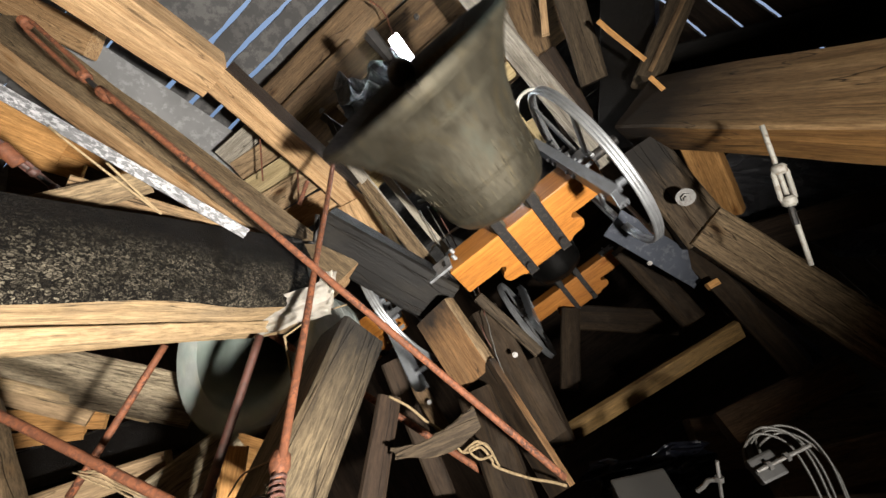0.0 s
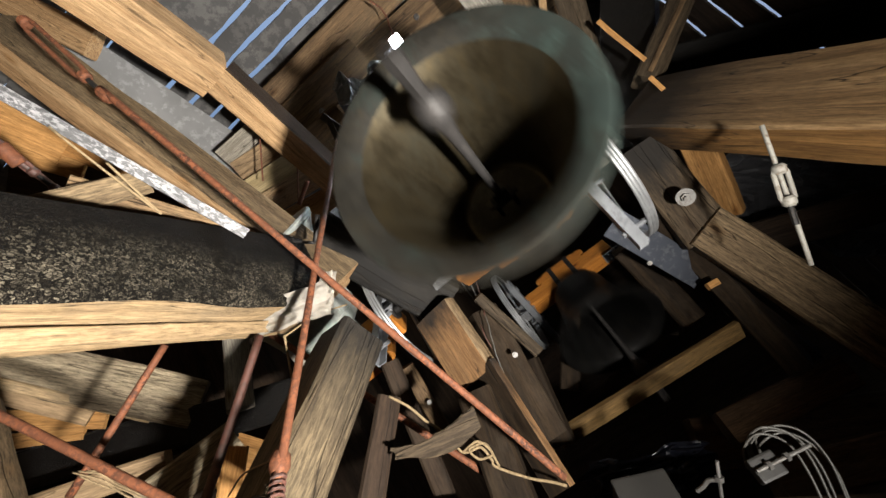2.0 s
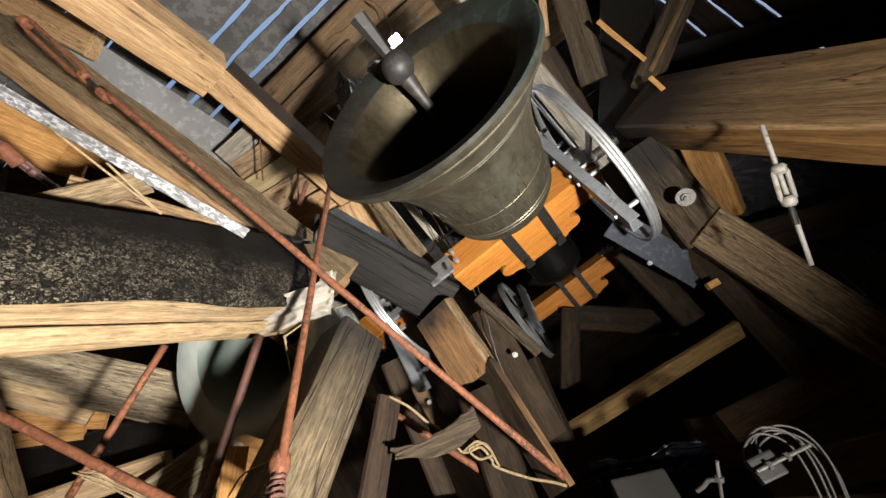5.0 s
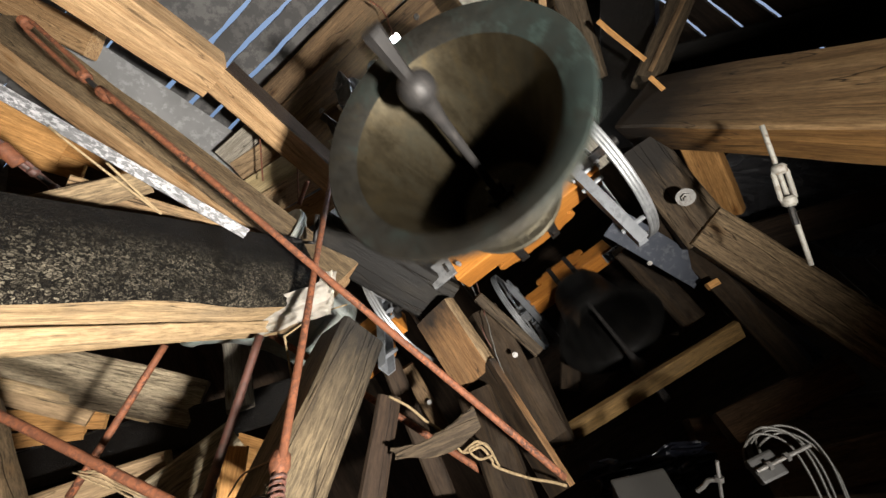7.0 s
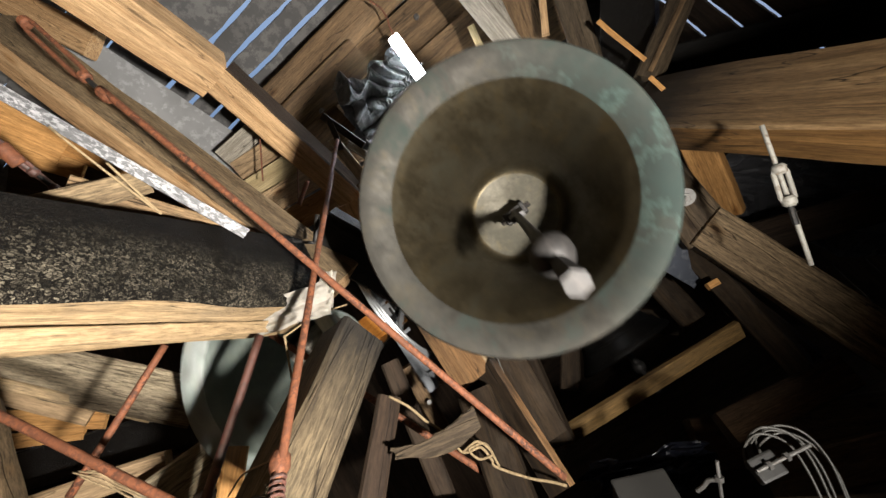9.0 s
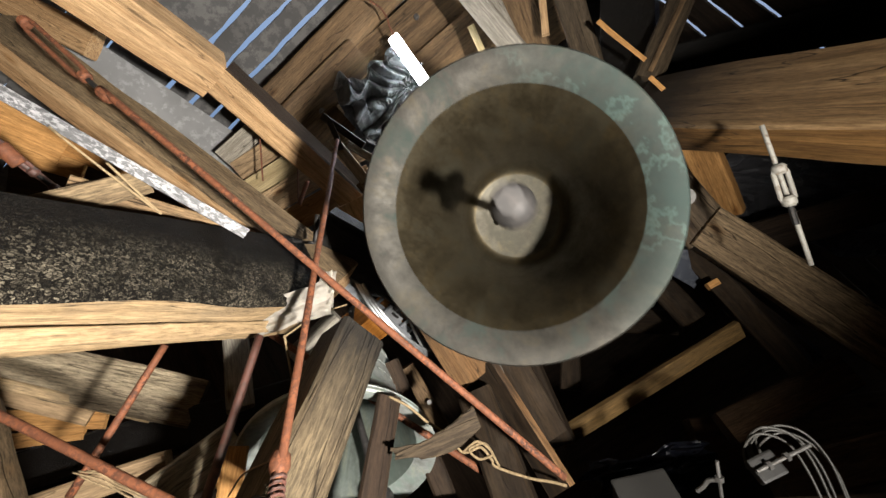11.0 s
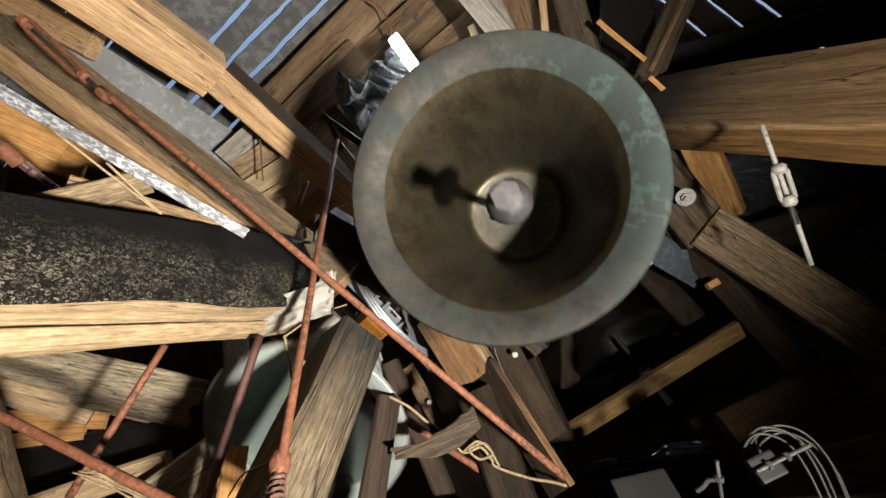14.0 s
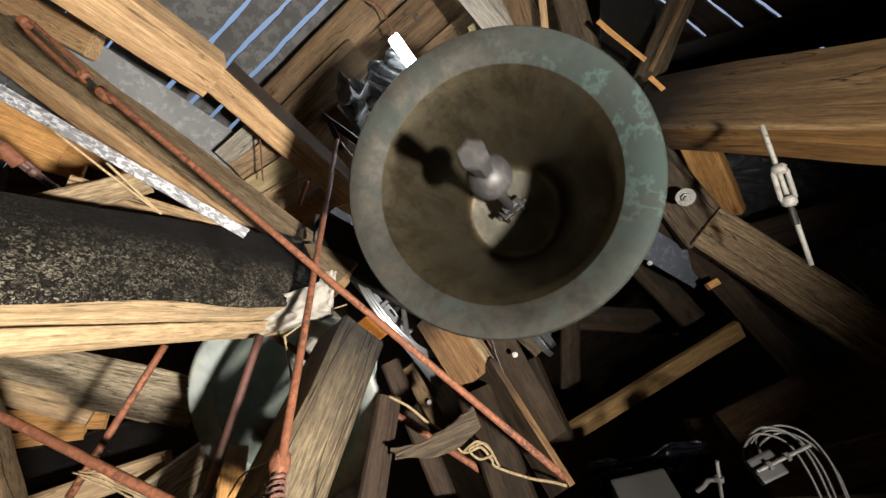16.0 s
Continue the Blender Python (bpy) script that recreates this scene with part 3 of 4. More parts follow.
beam("roof_plank", (-0.251, -1.904, 3.825), (2.288, -2.125, 4.248), 0.335, 0.030, (0.182, 0.595, -0.783), wood_brown, "wide brown plank above the tube lamp")
beam("roof_plank", (0.276, -1.680, 4.009), (1.244, -1.748, 4.175), 0.319, 0.030, (0.180, 0.525, -0.832), wood_brown, "wide brown plank above the tube lamp")
beam("bearing_plate", (0.341, -0.199, 3.279), (0.536, 0.240, 3.560), 0.140, 0.008, (-0.003, 0.540, -0.841), plate_blue, "blue-grey sheet steel plate at the bearing")
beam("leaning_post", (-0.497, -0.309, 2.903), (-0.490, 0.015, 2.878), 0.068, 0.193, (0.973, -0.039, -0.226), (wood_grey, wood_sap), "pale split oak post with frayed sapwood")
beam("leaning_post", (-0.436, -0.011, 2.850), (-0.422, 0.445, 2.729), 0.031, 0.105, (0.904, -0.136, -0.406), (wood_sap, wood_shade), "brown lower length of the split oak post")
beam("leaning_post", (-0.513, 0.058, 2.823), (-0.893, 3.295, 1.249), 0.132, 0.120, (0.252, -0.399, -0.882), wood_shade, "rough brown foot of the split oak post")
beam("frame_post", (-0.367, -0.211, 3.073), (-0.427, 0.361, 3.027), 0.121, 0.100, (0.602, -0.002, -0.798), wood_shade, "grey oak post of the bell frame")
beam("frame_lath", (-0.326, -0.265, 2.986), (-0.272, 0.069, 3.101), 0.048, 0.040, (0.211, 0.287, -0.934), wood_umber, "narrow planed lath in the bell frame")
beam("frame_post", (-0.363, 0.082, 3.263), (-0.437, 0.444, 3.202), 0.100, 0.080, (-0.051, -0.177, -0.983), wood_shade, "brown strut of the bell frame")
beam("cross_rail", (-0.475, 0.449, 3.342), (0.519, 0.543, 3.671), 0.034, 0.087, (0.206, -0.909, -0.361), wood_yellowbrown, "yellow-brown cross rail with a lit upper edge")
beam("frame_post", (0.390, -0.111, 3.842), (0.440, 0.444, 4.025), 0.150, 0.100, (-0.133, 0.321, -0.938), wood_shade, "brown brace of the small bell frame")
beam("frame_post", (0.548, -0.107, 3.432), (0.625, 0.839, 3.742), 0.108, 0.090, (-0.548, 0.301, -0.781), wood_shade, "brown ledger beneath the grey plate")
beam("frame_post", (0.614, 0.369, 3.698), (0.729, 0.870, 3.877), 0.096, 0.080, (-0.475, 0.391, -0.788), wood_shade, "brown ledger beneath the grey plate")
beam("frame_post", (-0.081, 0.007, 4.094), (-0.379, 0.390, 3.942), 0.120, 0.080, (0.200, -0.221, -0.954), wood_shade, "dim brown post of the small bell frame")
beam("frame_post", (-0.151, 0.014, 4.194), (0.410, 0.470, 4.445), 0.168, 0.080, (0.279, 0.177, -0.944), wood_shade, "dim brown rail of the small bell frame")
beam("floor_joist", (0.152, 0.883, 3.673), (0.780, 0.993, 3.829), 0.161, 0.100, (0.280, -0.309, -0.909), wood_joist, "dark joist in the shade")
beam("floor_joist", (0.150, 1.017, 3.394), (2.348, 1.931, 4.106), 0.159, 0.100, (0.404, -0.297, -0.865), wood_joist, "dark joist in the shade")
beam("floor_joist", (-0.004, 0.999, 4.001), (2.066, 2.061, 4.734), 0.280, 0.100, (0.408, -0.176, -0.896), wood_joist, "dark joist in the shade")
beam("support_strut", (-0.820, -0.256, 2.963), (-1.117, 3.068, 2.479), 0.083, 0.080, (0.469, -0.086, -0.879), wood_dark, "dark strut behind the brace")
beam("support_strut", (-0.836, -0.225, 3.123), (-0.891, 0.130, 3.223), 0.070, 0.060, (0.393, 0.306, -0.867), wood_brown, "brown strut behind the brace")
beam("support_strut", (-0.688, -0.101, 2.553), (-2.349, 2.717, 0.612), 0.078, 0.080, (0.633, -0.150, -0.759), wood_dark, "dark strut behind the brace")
beam("timber_rail", (-2.096, -1.320, 2.133), (-1.588, -0.599, 2.723), 0.204, 0.100, (0.645, 0.157, -0.748), wood_pale_grey, "grey weathered oak rail behind the rods", rough=0.010)
beam("timber_rail", (-1.991, -1.145, 2.133), (-1.724, -0.638, 2.599), 0.041, 0.040, (0.731, 0.211, -0.649), wood_cream, "pale strip laid on as the grey rail's lit lower edge")
beam("timber_rail", (-1.999, -1.112, 2.132), (-1.859, -0.756, 2.472), 0.061, 0.050, (0.775, 0.251, -0.580), wood_split, "paler strip for the lit lower face of the grey rail")
beam("charred_beam", (-2.914, -1.003, 2.127), (-1.122, -0.335, 2.960), 0.163, 0.140, (0.388, 0.102, -0.916), char_crust, "black charred beam with a scorched crust", rough=0.009)
beam("charred_beam", (-2.817, -1.038, 2.103), (-1.134, -0.401, 2.894), 0.033, 0.030, (0.381, 0.130, -0.915), wood_black, "charred upper arris of the black beam")
beam("charred_beam", (-2.926, -0.900, 2.125), (-1.495, -0.389, 2.742), 0.037, 0.030, (0.378, 0.060, -0.924), wood_black, "charred lower arris of the black beam")
beam("timber_rail", (-2.240, -0.612, 2.060), (-1.605, -0.403, 2.514), 0.088, 0.080, (0.552, 0.117, -0.825), wood_split, "pale split rail low beside the rods")
beam("timber_rail", (-1.618, -0.288, 2.388), (-1.389, -0.341, 2.629), 0.149, 0.080, (0.732, 0.170, -0.660), wood_pale_grey, "grey oak block low beside the rods")
beam("timber_post", (-1.023, -0.082, 1.737), (-1.521, -0.698, 1.991), 0.122, 0.100, (0.702, -0.668, -0.247), wood_grey, "rough grey oak post")
beam("thin_strut", (-2.368, 2.882, 0.954), (-1.165, -0.256, 2.399), 0.071, 0.050, (0.784, 0.015, -0.620), wood_orange, "short orange-brown strut in lamplight")
beam("thin_strut", (-1.408, -0.454, 2.718), (-1.376, -0.794, 2.831), 0.112, 0.060, (0.773, -0.133, -0.620), wood_silver, "pale grey strut behind the bell")
beam("thin_strut", (-1.159, -0.515, 2.854), (-0.885, -0.550, 2.896), 0.122, 0.040, (0.185, 0.340, -0.922), wood_silver, "pale grey strut behind the bell")
beam("timber_rail", (-0.761, -0.789, 1.801), (-0.674, -0.872, 2.005), 0.062, 0.030, (0.815, 0.568, -0.118), wood_weathered, "weathered grey board behind the post")
beam("timber_rail", (-0.769, -0.866, 1.871), (-0.689, -0.727, 2.250), 0.097, 0.030, (0.610, 0.694, -0.383), wood_grey_brown, "split brown board behind the post")
beam("timber_rail", (-1.683, -3.690, 2.165), (-1.164, -2.563, 2.596), 0.160, 0.080, (0.131, 0.301, -0.945), wood_light, "pale oak rail tucked behind the curved beam")
beam("wall_board", (-1.263, -2.107, 3.295), (-0.629, -2.196, 3.411), 0.132, 0.030, (0.223, 0.703, -0.675), wood_silver, "pale grey board below the roof slits")
beam("wall_board", (-1.258, -2.007, 3.359), (-0.438, -2.001, 3.552), 0.142, 0.030, (0.168, 0.658, -0.734), wood_split, "brown board below the roof slits")
beam("wall_board", (-1.254, -1.830, 3.362), (-0.466, -1.802, 3.555), 0.139, 0.030, (0.167, 0.617, -0.769), wood_yellow, "pale yellow board below the roof slits")
beam("wall_board", (-1.221, -1.673, 3.396), (-0.490, -1.630, 3.573), 0.160, 0.030, (0.160, 0.573, -0.804), wood_split, "pale board below the roof")
beam("wall_board", (-1.221, -1.501, 3.450), (-0.550, -1.439, 3.621), 0.176, 0.030, (0.167, 0.514, -0.841), wood_light, "pale board below the roof")
beam("lining_board", (-1.445, -2.074, 2.098), (-1.296, -1.763, 2.352), 0.163, 0.025, (0.421, 0.444, -0.791), wood_orange, "orange-brown lining board in lamplight")
beam("lining_board", (-1.333, -1.900, 2.281), (-1.143, -1.531, 2.518), 0.132, 0.025, (0.364, 0.364, -0.857), wood_orange, "orange-brown lining board in lamplight")
beam("lining_board", (-1.552, -1.988, 2.126), (-1.312, -1.669, 2.400), 0.110, 0.025, (0.358, 0.439, -0.824), wood_orange, "orange-brown lining board in lamplight")
beam("lining_board", (-2.368, -1.121, 2.217), (-1.849, -0.734, 2.524), 0.082, 0.020, (0.486, 0.040, -0.873), wood_orange, "orange-brown lining board in lamplight")
beam("lining_board", (-2.450, -1.017, 2.233), (-1.945, -0.740, 2.493), 0.062, 0.020, (0.426, 0.066, -0.902), wood_orange, "orange-brown lining board in lamplight")
beam("lining_board", (-2.063, -0.560, 2.974), (-1.740, -0.107, 3.178), 0.267, 0.025, (0.605, -0.073, -0.793), wood_orange, "orange-brown lining board in lamplight")
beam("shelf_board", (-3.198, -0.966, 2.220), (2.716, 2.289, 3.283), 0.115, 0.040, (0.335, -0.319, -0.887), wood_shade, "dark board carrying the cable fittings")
beam("iron_bracket", (-0.423, -1.466, 2.928), (-0.354, -1.230, 3.015), 0.036, 0.020, (-0.075, 0.364, -0.928), iron, "black iron bracket holding the rod head")
beam("iron_bracket", (-0.399, -1.396, 2.902), (-0.438, -1.236, 2.924), 0.028, 0.012, (0.339, 0.203, -0.919), iron, "narrow black iron clip on the rod head")
rod("tie_rod", (-0.728, -1.339, 2.056), (-0.338, 0.361, 2.541), 0.0217, red_paint, "long red-painted iron tie rod")
rod("tie_rod", (-0.424, -1.269, 2.899), (-0.630, -0.038, 1.933), 0.0190, red_paint, "red-painted iron tie rod tapering into shade")
rod("tie_rod", (-2.254, -2.178, 1.458), (0.191, 1.482, 2.357), 0.0207, red_paint, "red-painted iron tie rod in lamplight")
rod("tie_rod", (-0.992, -0.569, 2.155), (-1.283, -0.332, 2.013), 0.0198, red_paint, "thin red-painted iron tie rod")
rod("tie_rod", (-0.800, -0.456, 2.281), (-1.841, 1.416, 1.174), 0.0243, red_dark, "dark red rusted iron tie rod")
rod("tie_rod", (-0.965, -0.556, 2.537), (-0.603, 0.269, 2.706), 0.0242, red_paint, "thin red-painted iron rod behind the brace")
rod("tie_rod", (-0.524, -2.331, 0.273), (-1.028, -1.151, 2.073), 0.0216, red_dark, "short red and black rod end with turnbuckle")
rod("hanger_rod", (0.732, -0.106, 2.666), (0.586, 0.296, 2.763), 0.0140, paint_pale, "pale steel hanger rod with turnbuckle")
rod("cord", (-0.628, -0.911, 1.788), (-0.623, -0.704, 1.950), 0.0055, hemp, "thin pale hemp cord hanging slack")
rod("cord", (-0.597, -0.806, 1.849), (-0.623, -0.704, 1.950), 0.0055, hemp, "thin pale hemp cord hanging slack")
rod("cord", (-0.799, -0.454, 2.388), (-0.891, -0.296, 2.420), 0.0074, hemp, "thin pale hemp cord hanging slack")
rod("cord", (-0.831, -1.891, 3.105), (-1.010, -1.625, 3.154), 0.0102, rust, "thin rusty wire hanging from roof")
rod("cord", (-0.788, -1.589, 3.208), (-0.927, -1.398, 3.241), 0.0102, rust, "thin rusty wire hanging from roof")
rod("iron_hook", (-0.771, -1.414, 3.159), (-0.893, -1.335, 3.161), 0.0260, rust, "rusty iron pin in a board")
rod("iron_hook", (-0.535, -0.776, 2.499), (-0.605, -0.701, 2.509), 0.0185, iron, "black iron hook on the brace")
rod("iron_hook", (-0.605, -0.701, 2.509), (-0.690, -0.775, 2.469), 0.0123, iron, "black iron hook on the brace")
rod("tie_rod", (-0.976, -1.246, 1.915), (-0.991, -1.204, 1.957), 0.0418, red_paint, "red-painted iron collar of a tie rod")


beam("roof_board", (-1.488, -2.859, 2.633), (-1.379, -2.201, 3.755), 0.430, 0.020, (0.420, 0.765, -0.489), roof_grey_lit, "grey roofing board closing the lower slits")
beam("wall_board", (-1.942, -2.321, 2.542), (-1.354, -1.743, 2.997), 0.279, 0.030, (0.261, 0.418, -0.870), wood_dark, "dark board added behind the post to hide roof slits")
beam("wood_peg", (0.491, 0.275, 3.441), (0.542, 0.281, 3.453), 0.031, 0.030, (0.232, -0.084, -0.969), wood_orange, "small orange-brown wooden peg in the ledger", category="peg")


# ---- bells ----
def bell(label, pivot, radius, drop, mats, clapper_at=0.22, clapper_len=0.54, wheel_x=None, wheel_r=0.385, stock=0.36, names=True):
    """A swinging bell on its headstock. The origin lies on the axle, x along it; the mouth hangs at z = -drop."""
    k = radius / 0.40
    root = thing("church_bell", Matrix.Translation(pivot), label, "bell", "bells of the chamber")
    body_h = drop - 0.085 * k
    R, H = radius, body_h
    outer = [(0.985, 0.0), (1.0, 0.012), (0.995, 0.035), (0.955, 0.07), (0.90, 0.11), (0.845, 0.16), (0.80, 0.20), (0.745, 0.26), (0.69, 0.34), (0.645, 0.43), (0.61, 0.53),
             (0.585, 0.63), (0.568, 0.73), (0.556, 0.80), (0.54, 0.86), (0.50, 0.905), (0.43, 0.935), (0.36, 0.95), (0.34, 0.97), (0.25, 1.0), (0.0, 1.0)]
    inner = [(0.0, 0.915), (0.40, 0.91), (0.45, 0.885), (0.475, 0.83), (0.495, 0.72), (0.52, 0.60), (0.555, 0.48), (0.605, 0.35), (0.66, 0.24), (0.715, 0.15), (0.755, 0.09), (0.787, 0.064), (0.79, 0.06), (0.796, 0.0572), (0.86, 0.03), (0.93, 0.008), (0.985, 0.0)]
    prof = [(r * R, z * H - drop) for r, z in outer[1:]]
    bm = bmesh.new()
    lathe(bm, prof, 96)
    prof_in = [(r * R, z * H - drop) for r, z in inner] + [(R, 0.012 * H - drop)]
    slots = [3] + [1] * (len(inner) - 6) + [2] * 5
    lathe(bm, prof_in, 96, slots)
    bmesh.ops.remove_doubles(bm, verts=bm.verts, dist=1e-5)
    part("bell_body", bm, mats, root, "", None, True)
    # raised mouldings and a ring of worn lettering, too worn to read
    bm = bmesh.new()
    for h_at, wide in ((0.055, 0.006), (0.205, 0.005), (0.225, 0.004), (0.64, 0.004), (0.79, 0.005), (0.815, 0.004)):
        r_at = np.interp(h_at, [z for r, z in outer], [r for r, z in outer]) * R
        tube(bm, [(r_at * math.cos(i * math.tau / 72), r_at * math.sin(i * math.tau / 72), h_at * H - drop) for i in range(72)], wide * k * 0.8, 6, True)
    part("moulding", bm, mats[0], root, "", None, True)
    if names:
        rng = random.Random(int(radius * 1000))
        bm = bmesh.new()
        for h_at in (0.73, 0.62, 0.50):
            r_at = np.interp(h_at, [z for r, z in outer], [r for r, z in outer]) * R
            count = 46
            for i in range(count):
                if rng.random() < 0.28:
                    continue
                m = Matrix.Rotation(i * math.tau / count, 4, "Z") @ Matrix.Translation((r_at, 0, h_at * H - drop)) @ Matrix.Rotation(-0.14, 4, "Y") @ Matrix.Rotation(rng.uniform(-0.25, 0.25), 4, "X")
                t, tall = 0.0018 * k, 0.019 * k
                block(bm, -t, t, -0.0028 * k, 0.0028 * k, -tall, tall, 0, m)
                if rng.random() < 0.65:
                    side = rng.choice((-1, 1)) * 0.015 * k
                    low = rng.choice((-tall, -0.003 * k, tall - 0.006 * k))
                    block(bm, -t, t, min(0, side), max(0, side), low, low + 0.006 * k, 0, m)
        part("lettering", bm, mats[0], root, "worn raised lettering that cannot be read")["kind"] = "stuff"
    # headstock: a stepped, varnished block
    s = stock
    half = [(s, -0.075), (s, 0.062), (s * 0.56, 0.064), (s * 0.51, 0.058), (s * 0.475, 0.068), (s * 0.48, 0.082), (s * 0.53, 0.090), (s * 0.565, 0.104), (s * 0.57, 0.122), (s * 0.545, 0.140), (s * 0.49, 0.150), (s * 0.40, 0.152), (s * 0.36, 0.158), (s * 0.33, 0.166), (0.0, 0.168)]
    lift = 0.045
    outline = [(x, (z + lift) * k) for x, z in half] + [(-x, (z + lift) * k) for x, z in half[-2::-1]]
    bm = bmesh.new()
    front = [bm.verts.new((x, -0.075 * k, z)) for x, z in outline]
    face = bm.faces.new(front)
    out = bmesh.ops.extrude_face_region(bm, geom=[face])["geom"]
    bmesh.ops.translate(bm, vec=(0, 0.15 * k, 0), verts=[v for v in out if isinstance(v, bmesh.types.BMVert)])
    bmesh.ops.bevel(bm, geom=bm.edges[:], offset=0.004 * k, segments=2, affect="EDGES", profile=0.5)
    part("headstock", bm, varnish, root, "orange varnished wooden headstock with a stepped back")
    for sx in (-1, 1):
        bm = bmesh.new()
        block(bm, sx * s - 0.10 * k, sx * s + 0.02 * k, -0.05 * k, 0.05 * k, (lift - 0.088) * k, (lift - 0.0755) * k, 0.002)
        part("steel_plate", bm, galvanised, root, "galvanised plate")
        for y in (-0.03, 0.03):
            bm = tube(bmesh.new(), [(sx * (s - 0.05 * k), y * k, (lift - 0.112) * k), (sx * (s - 0.05 * k), y * k, (lift - 0.088) * k)], 0.010 * k, 6)
            part("bolt", bm, galvanised, root)
        bm = bmesh.new()
        tube(bm, [(sx * (s - 0.02), 0, 0), (sx * (s + 0.05 * k), 0, 0), (sx * (s + 0.13 * k), 0, 0)], 0.022 * k, 14)
        tube(bm, [(sx * (s + 0.002), 0, 0), (sx * (s + 0.016 * k), 0, 0)], 0.05 * k, 18)
        part("gudgeon", bm, iron, root, "dark iron axle pin")
    for x in (-0.085 * k, 0.085 * k):
        for y in (-1, 1):
            bm = bmesh.new()
            block(bm, x - 0.021 * k, x + 0.021 * k, min(y * 0.076, y * 0.084) * k, max(y * 0.076, y * 0.084) * k, -0.135 * k, (lift + 0.172) * k, 0.002)
            tube(bm, [(x, y * 0.084 * k, (lift + 0.12) * k), (x, y * 0.10 * k, (lift + 0.12) * k)], 0.014 * k, 6)
            tube(bm, [(x, y * 0.084 * k, -0.10 * k), (x, y * 0.10 * k, -0.10 * k)], 0.014 * k, 6)
            part("strap", bm, iron, root, "black iron hanging strap")
        bm = block(bmesh.new(), x - 0.021 * k, x + 0.021 * k, -0.085 * k, 0.085 * k, (lift + 0.169) * k, (lift + 0.178) * k, 0.002)
        part("strap", bm, iron, root, "black iron hanging strap")
        bm = block(bmesh.new(), x - 0.03 * k, x + 0.03 * k, -0.06 * k, 0.06 * k, -0.12 * k, (lift - 0.074) * k, 0.008 * k)
        part("canon", bm, mats[0], root)
    # rope wheel
    if wheel_x is not None:
        wheel = thing("wheel", Matrix.Translation((wheel_x, -0.02, 0.04)), "", "")
        wheel.parent = root
        bm = bmesh.new()
        for dx in (-0.0125, 0.0, 0.0125):
            tube(bm, [(dx, wheel_r * math.cos(i * math.tau / 80), wheel_r * math.sin(i * math.tau / 80)) for i in range(80)], 0.0075, 8, True)
        part("rim", bm, galvanised, wheel, "grey grooved steel rim", None, True)
        for ang in (42, 118):
            bm = bmesh.new()
            m = Matrix.Rotation(radians(ang), 4, "X")
            block(bm, -0.006, 0.006, -wheel_r, wheel_r, -0.013, 0.013, 0.002, m)
            part("spoke", bm, galvanised, wheel)
        bm = bmesh.new()
        sg = 1 if wheel_x > 0 else -1
        for z0, z1, x0, x1 in ((-0.125, -0.121, 0.060, 0.100), (-0.121, -0.070, 0.096, 0.100), (-0.070, -0.066, 0.060, 0.100)):
            block(bm, min(-x0 * sg, -x1 * sg), max(-x0 * sg, -x1 * sg), -0.31, 0.43, z0, z1, 0.001)
        for y in (-0.24, -0.10, -0.04, 0.08, 0.14, 0.36):
            tube(bm, [(-0.112 * sg, y, -0.096), (-0.020 * sg, y, -0.096)], 0.009, 6)
        part("channel_bar", bm, galvanised_bar, wheel, "galvanised channel with bolts")
    # clapper
    L = clapper_len
    bm = bmesh.new()
    rad = [(0.0, 0.020), (0.06, 0.014), (0.5, 0.016), (0.84, 0.021), (0.89, 0.030)]
    tube(bm, [(0, 0, -L * s_) for s_ in np.linspace(0.02, 0.96, 16)], lambda q: np.interp(q, [p for p, r in rad], [r for p, r in rad]) * k, 14)
    ball = bmesh.ops.create_uvsphere(bm, u_segments=24, v_segments=16, radius=0.056 * k, matrix=Matrix.Translation((0, 0, -L)))
    tube(bm, [(0, 0, -L * s_) for s_ in np.linspace(1.05, 1.36, 6)], lambda q: (0.017 + 0.014 * q) * k, 6)
    block(bm, -0.028 * k, 0.028 * k, -0.012 * k, 0.012 * k, -0.07 * k, 0.012 * k, 0.003)
    clapper = part("clapper", bm, clapper_iron, root, "dark iron clapper with a round ball and flared tail", Matrix.Translation((0, 0, -clapper_at * k)), True)
    bm = bmesh.new()
    block(bm, -0.045 * k, 0.045 * k, -0.02 * k, 0.02 * k, -clapper_at * k - 0.012 * k, -clapper_at * k + 0.015 * k, 0.003)
    for sx in (-1, 1):
        block(bm, sx * 0.036 * k - 0.008 * k, sx * 0.036 * k + 0.008 * k, -0.022 * k, 0.022 * k, -clapper_at * k - 0.02 * k, -0.13 * k, 0.003)
        tube(bm, [(sx * 0.045 * k, 0, -clapper_at * k), (sx * 0.062 * k, 0, -clapper_at * k)], 0.011 * k, 6)
    part("clapper_hinge", bm, iron, root, "bolted iron clapper hinge")
    return root, clapper


AXLE_1, AXLE_2, AXLE_3 = (0.017, -0.424, 2.966), (-1.030, -0.470, 3.096), (0.032, -0.143, 4.155)
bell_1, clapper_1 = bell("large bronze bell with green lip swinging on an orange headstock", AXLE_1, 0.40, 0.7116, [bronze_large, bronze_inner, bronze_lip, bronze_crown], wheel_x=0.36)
bell_2, clapper_2 = bell("pale grey-green bronze bell swinging behind the post", AXLE_2, 0.36, 0.6335, [bronze_pale, bronze_green, bronze_pale, bronze_green], wheel_x=0.36, wheel_r=0.32, stock=0.30)
bell_3, clapper_3 = bell("small bronze bell high up, coloured dark for its shade", AXLE_3, 0.31, 0.55, [bronze_shaded, bronze_shaded, bronze_shaded, bronze_shaded], wheel_x=-0.40, wheel_r=0.30, stock=0.34)

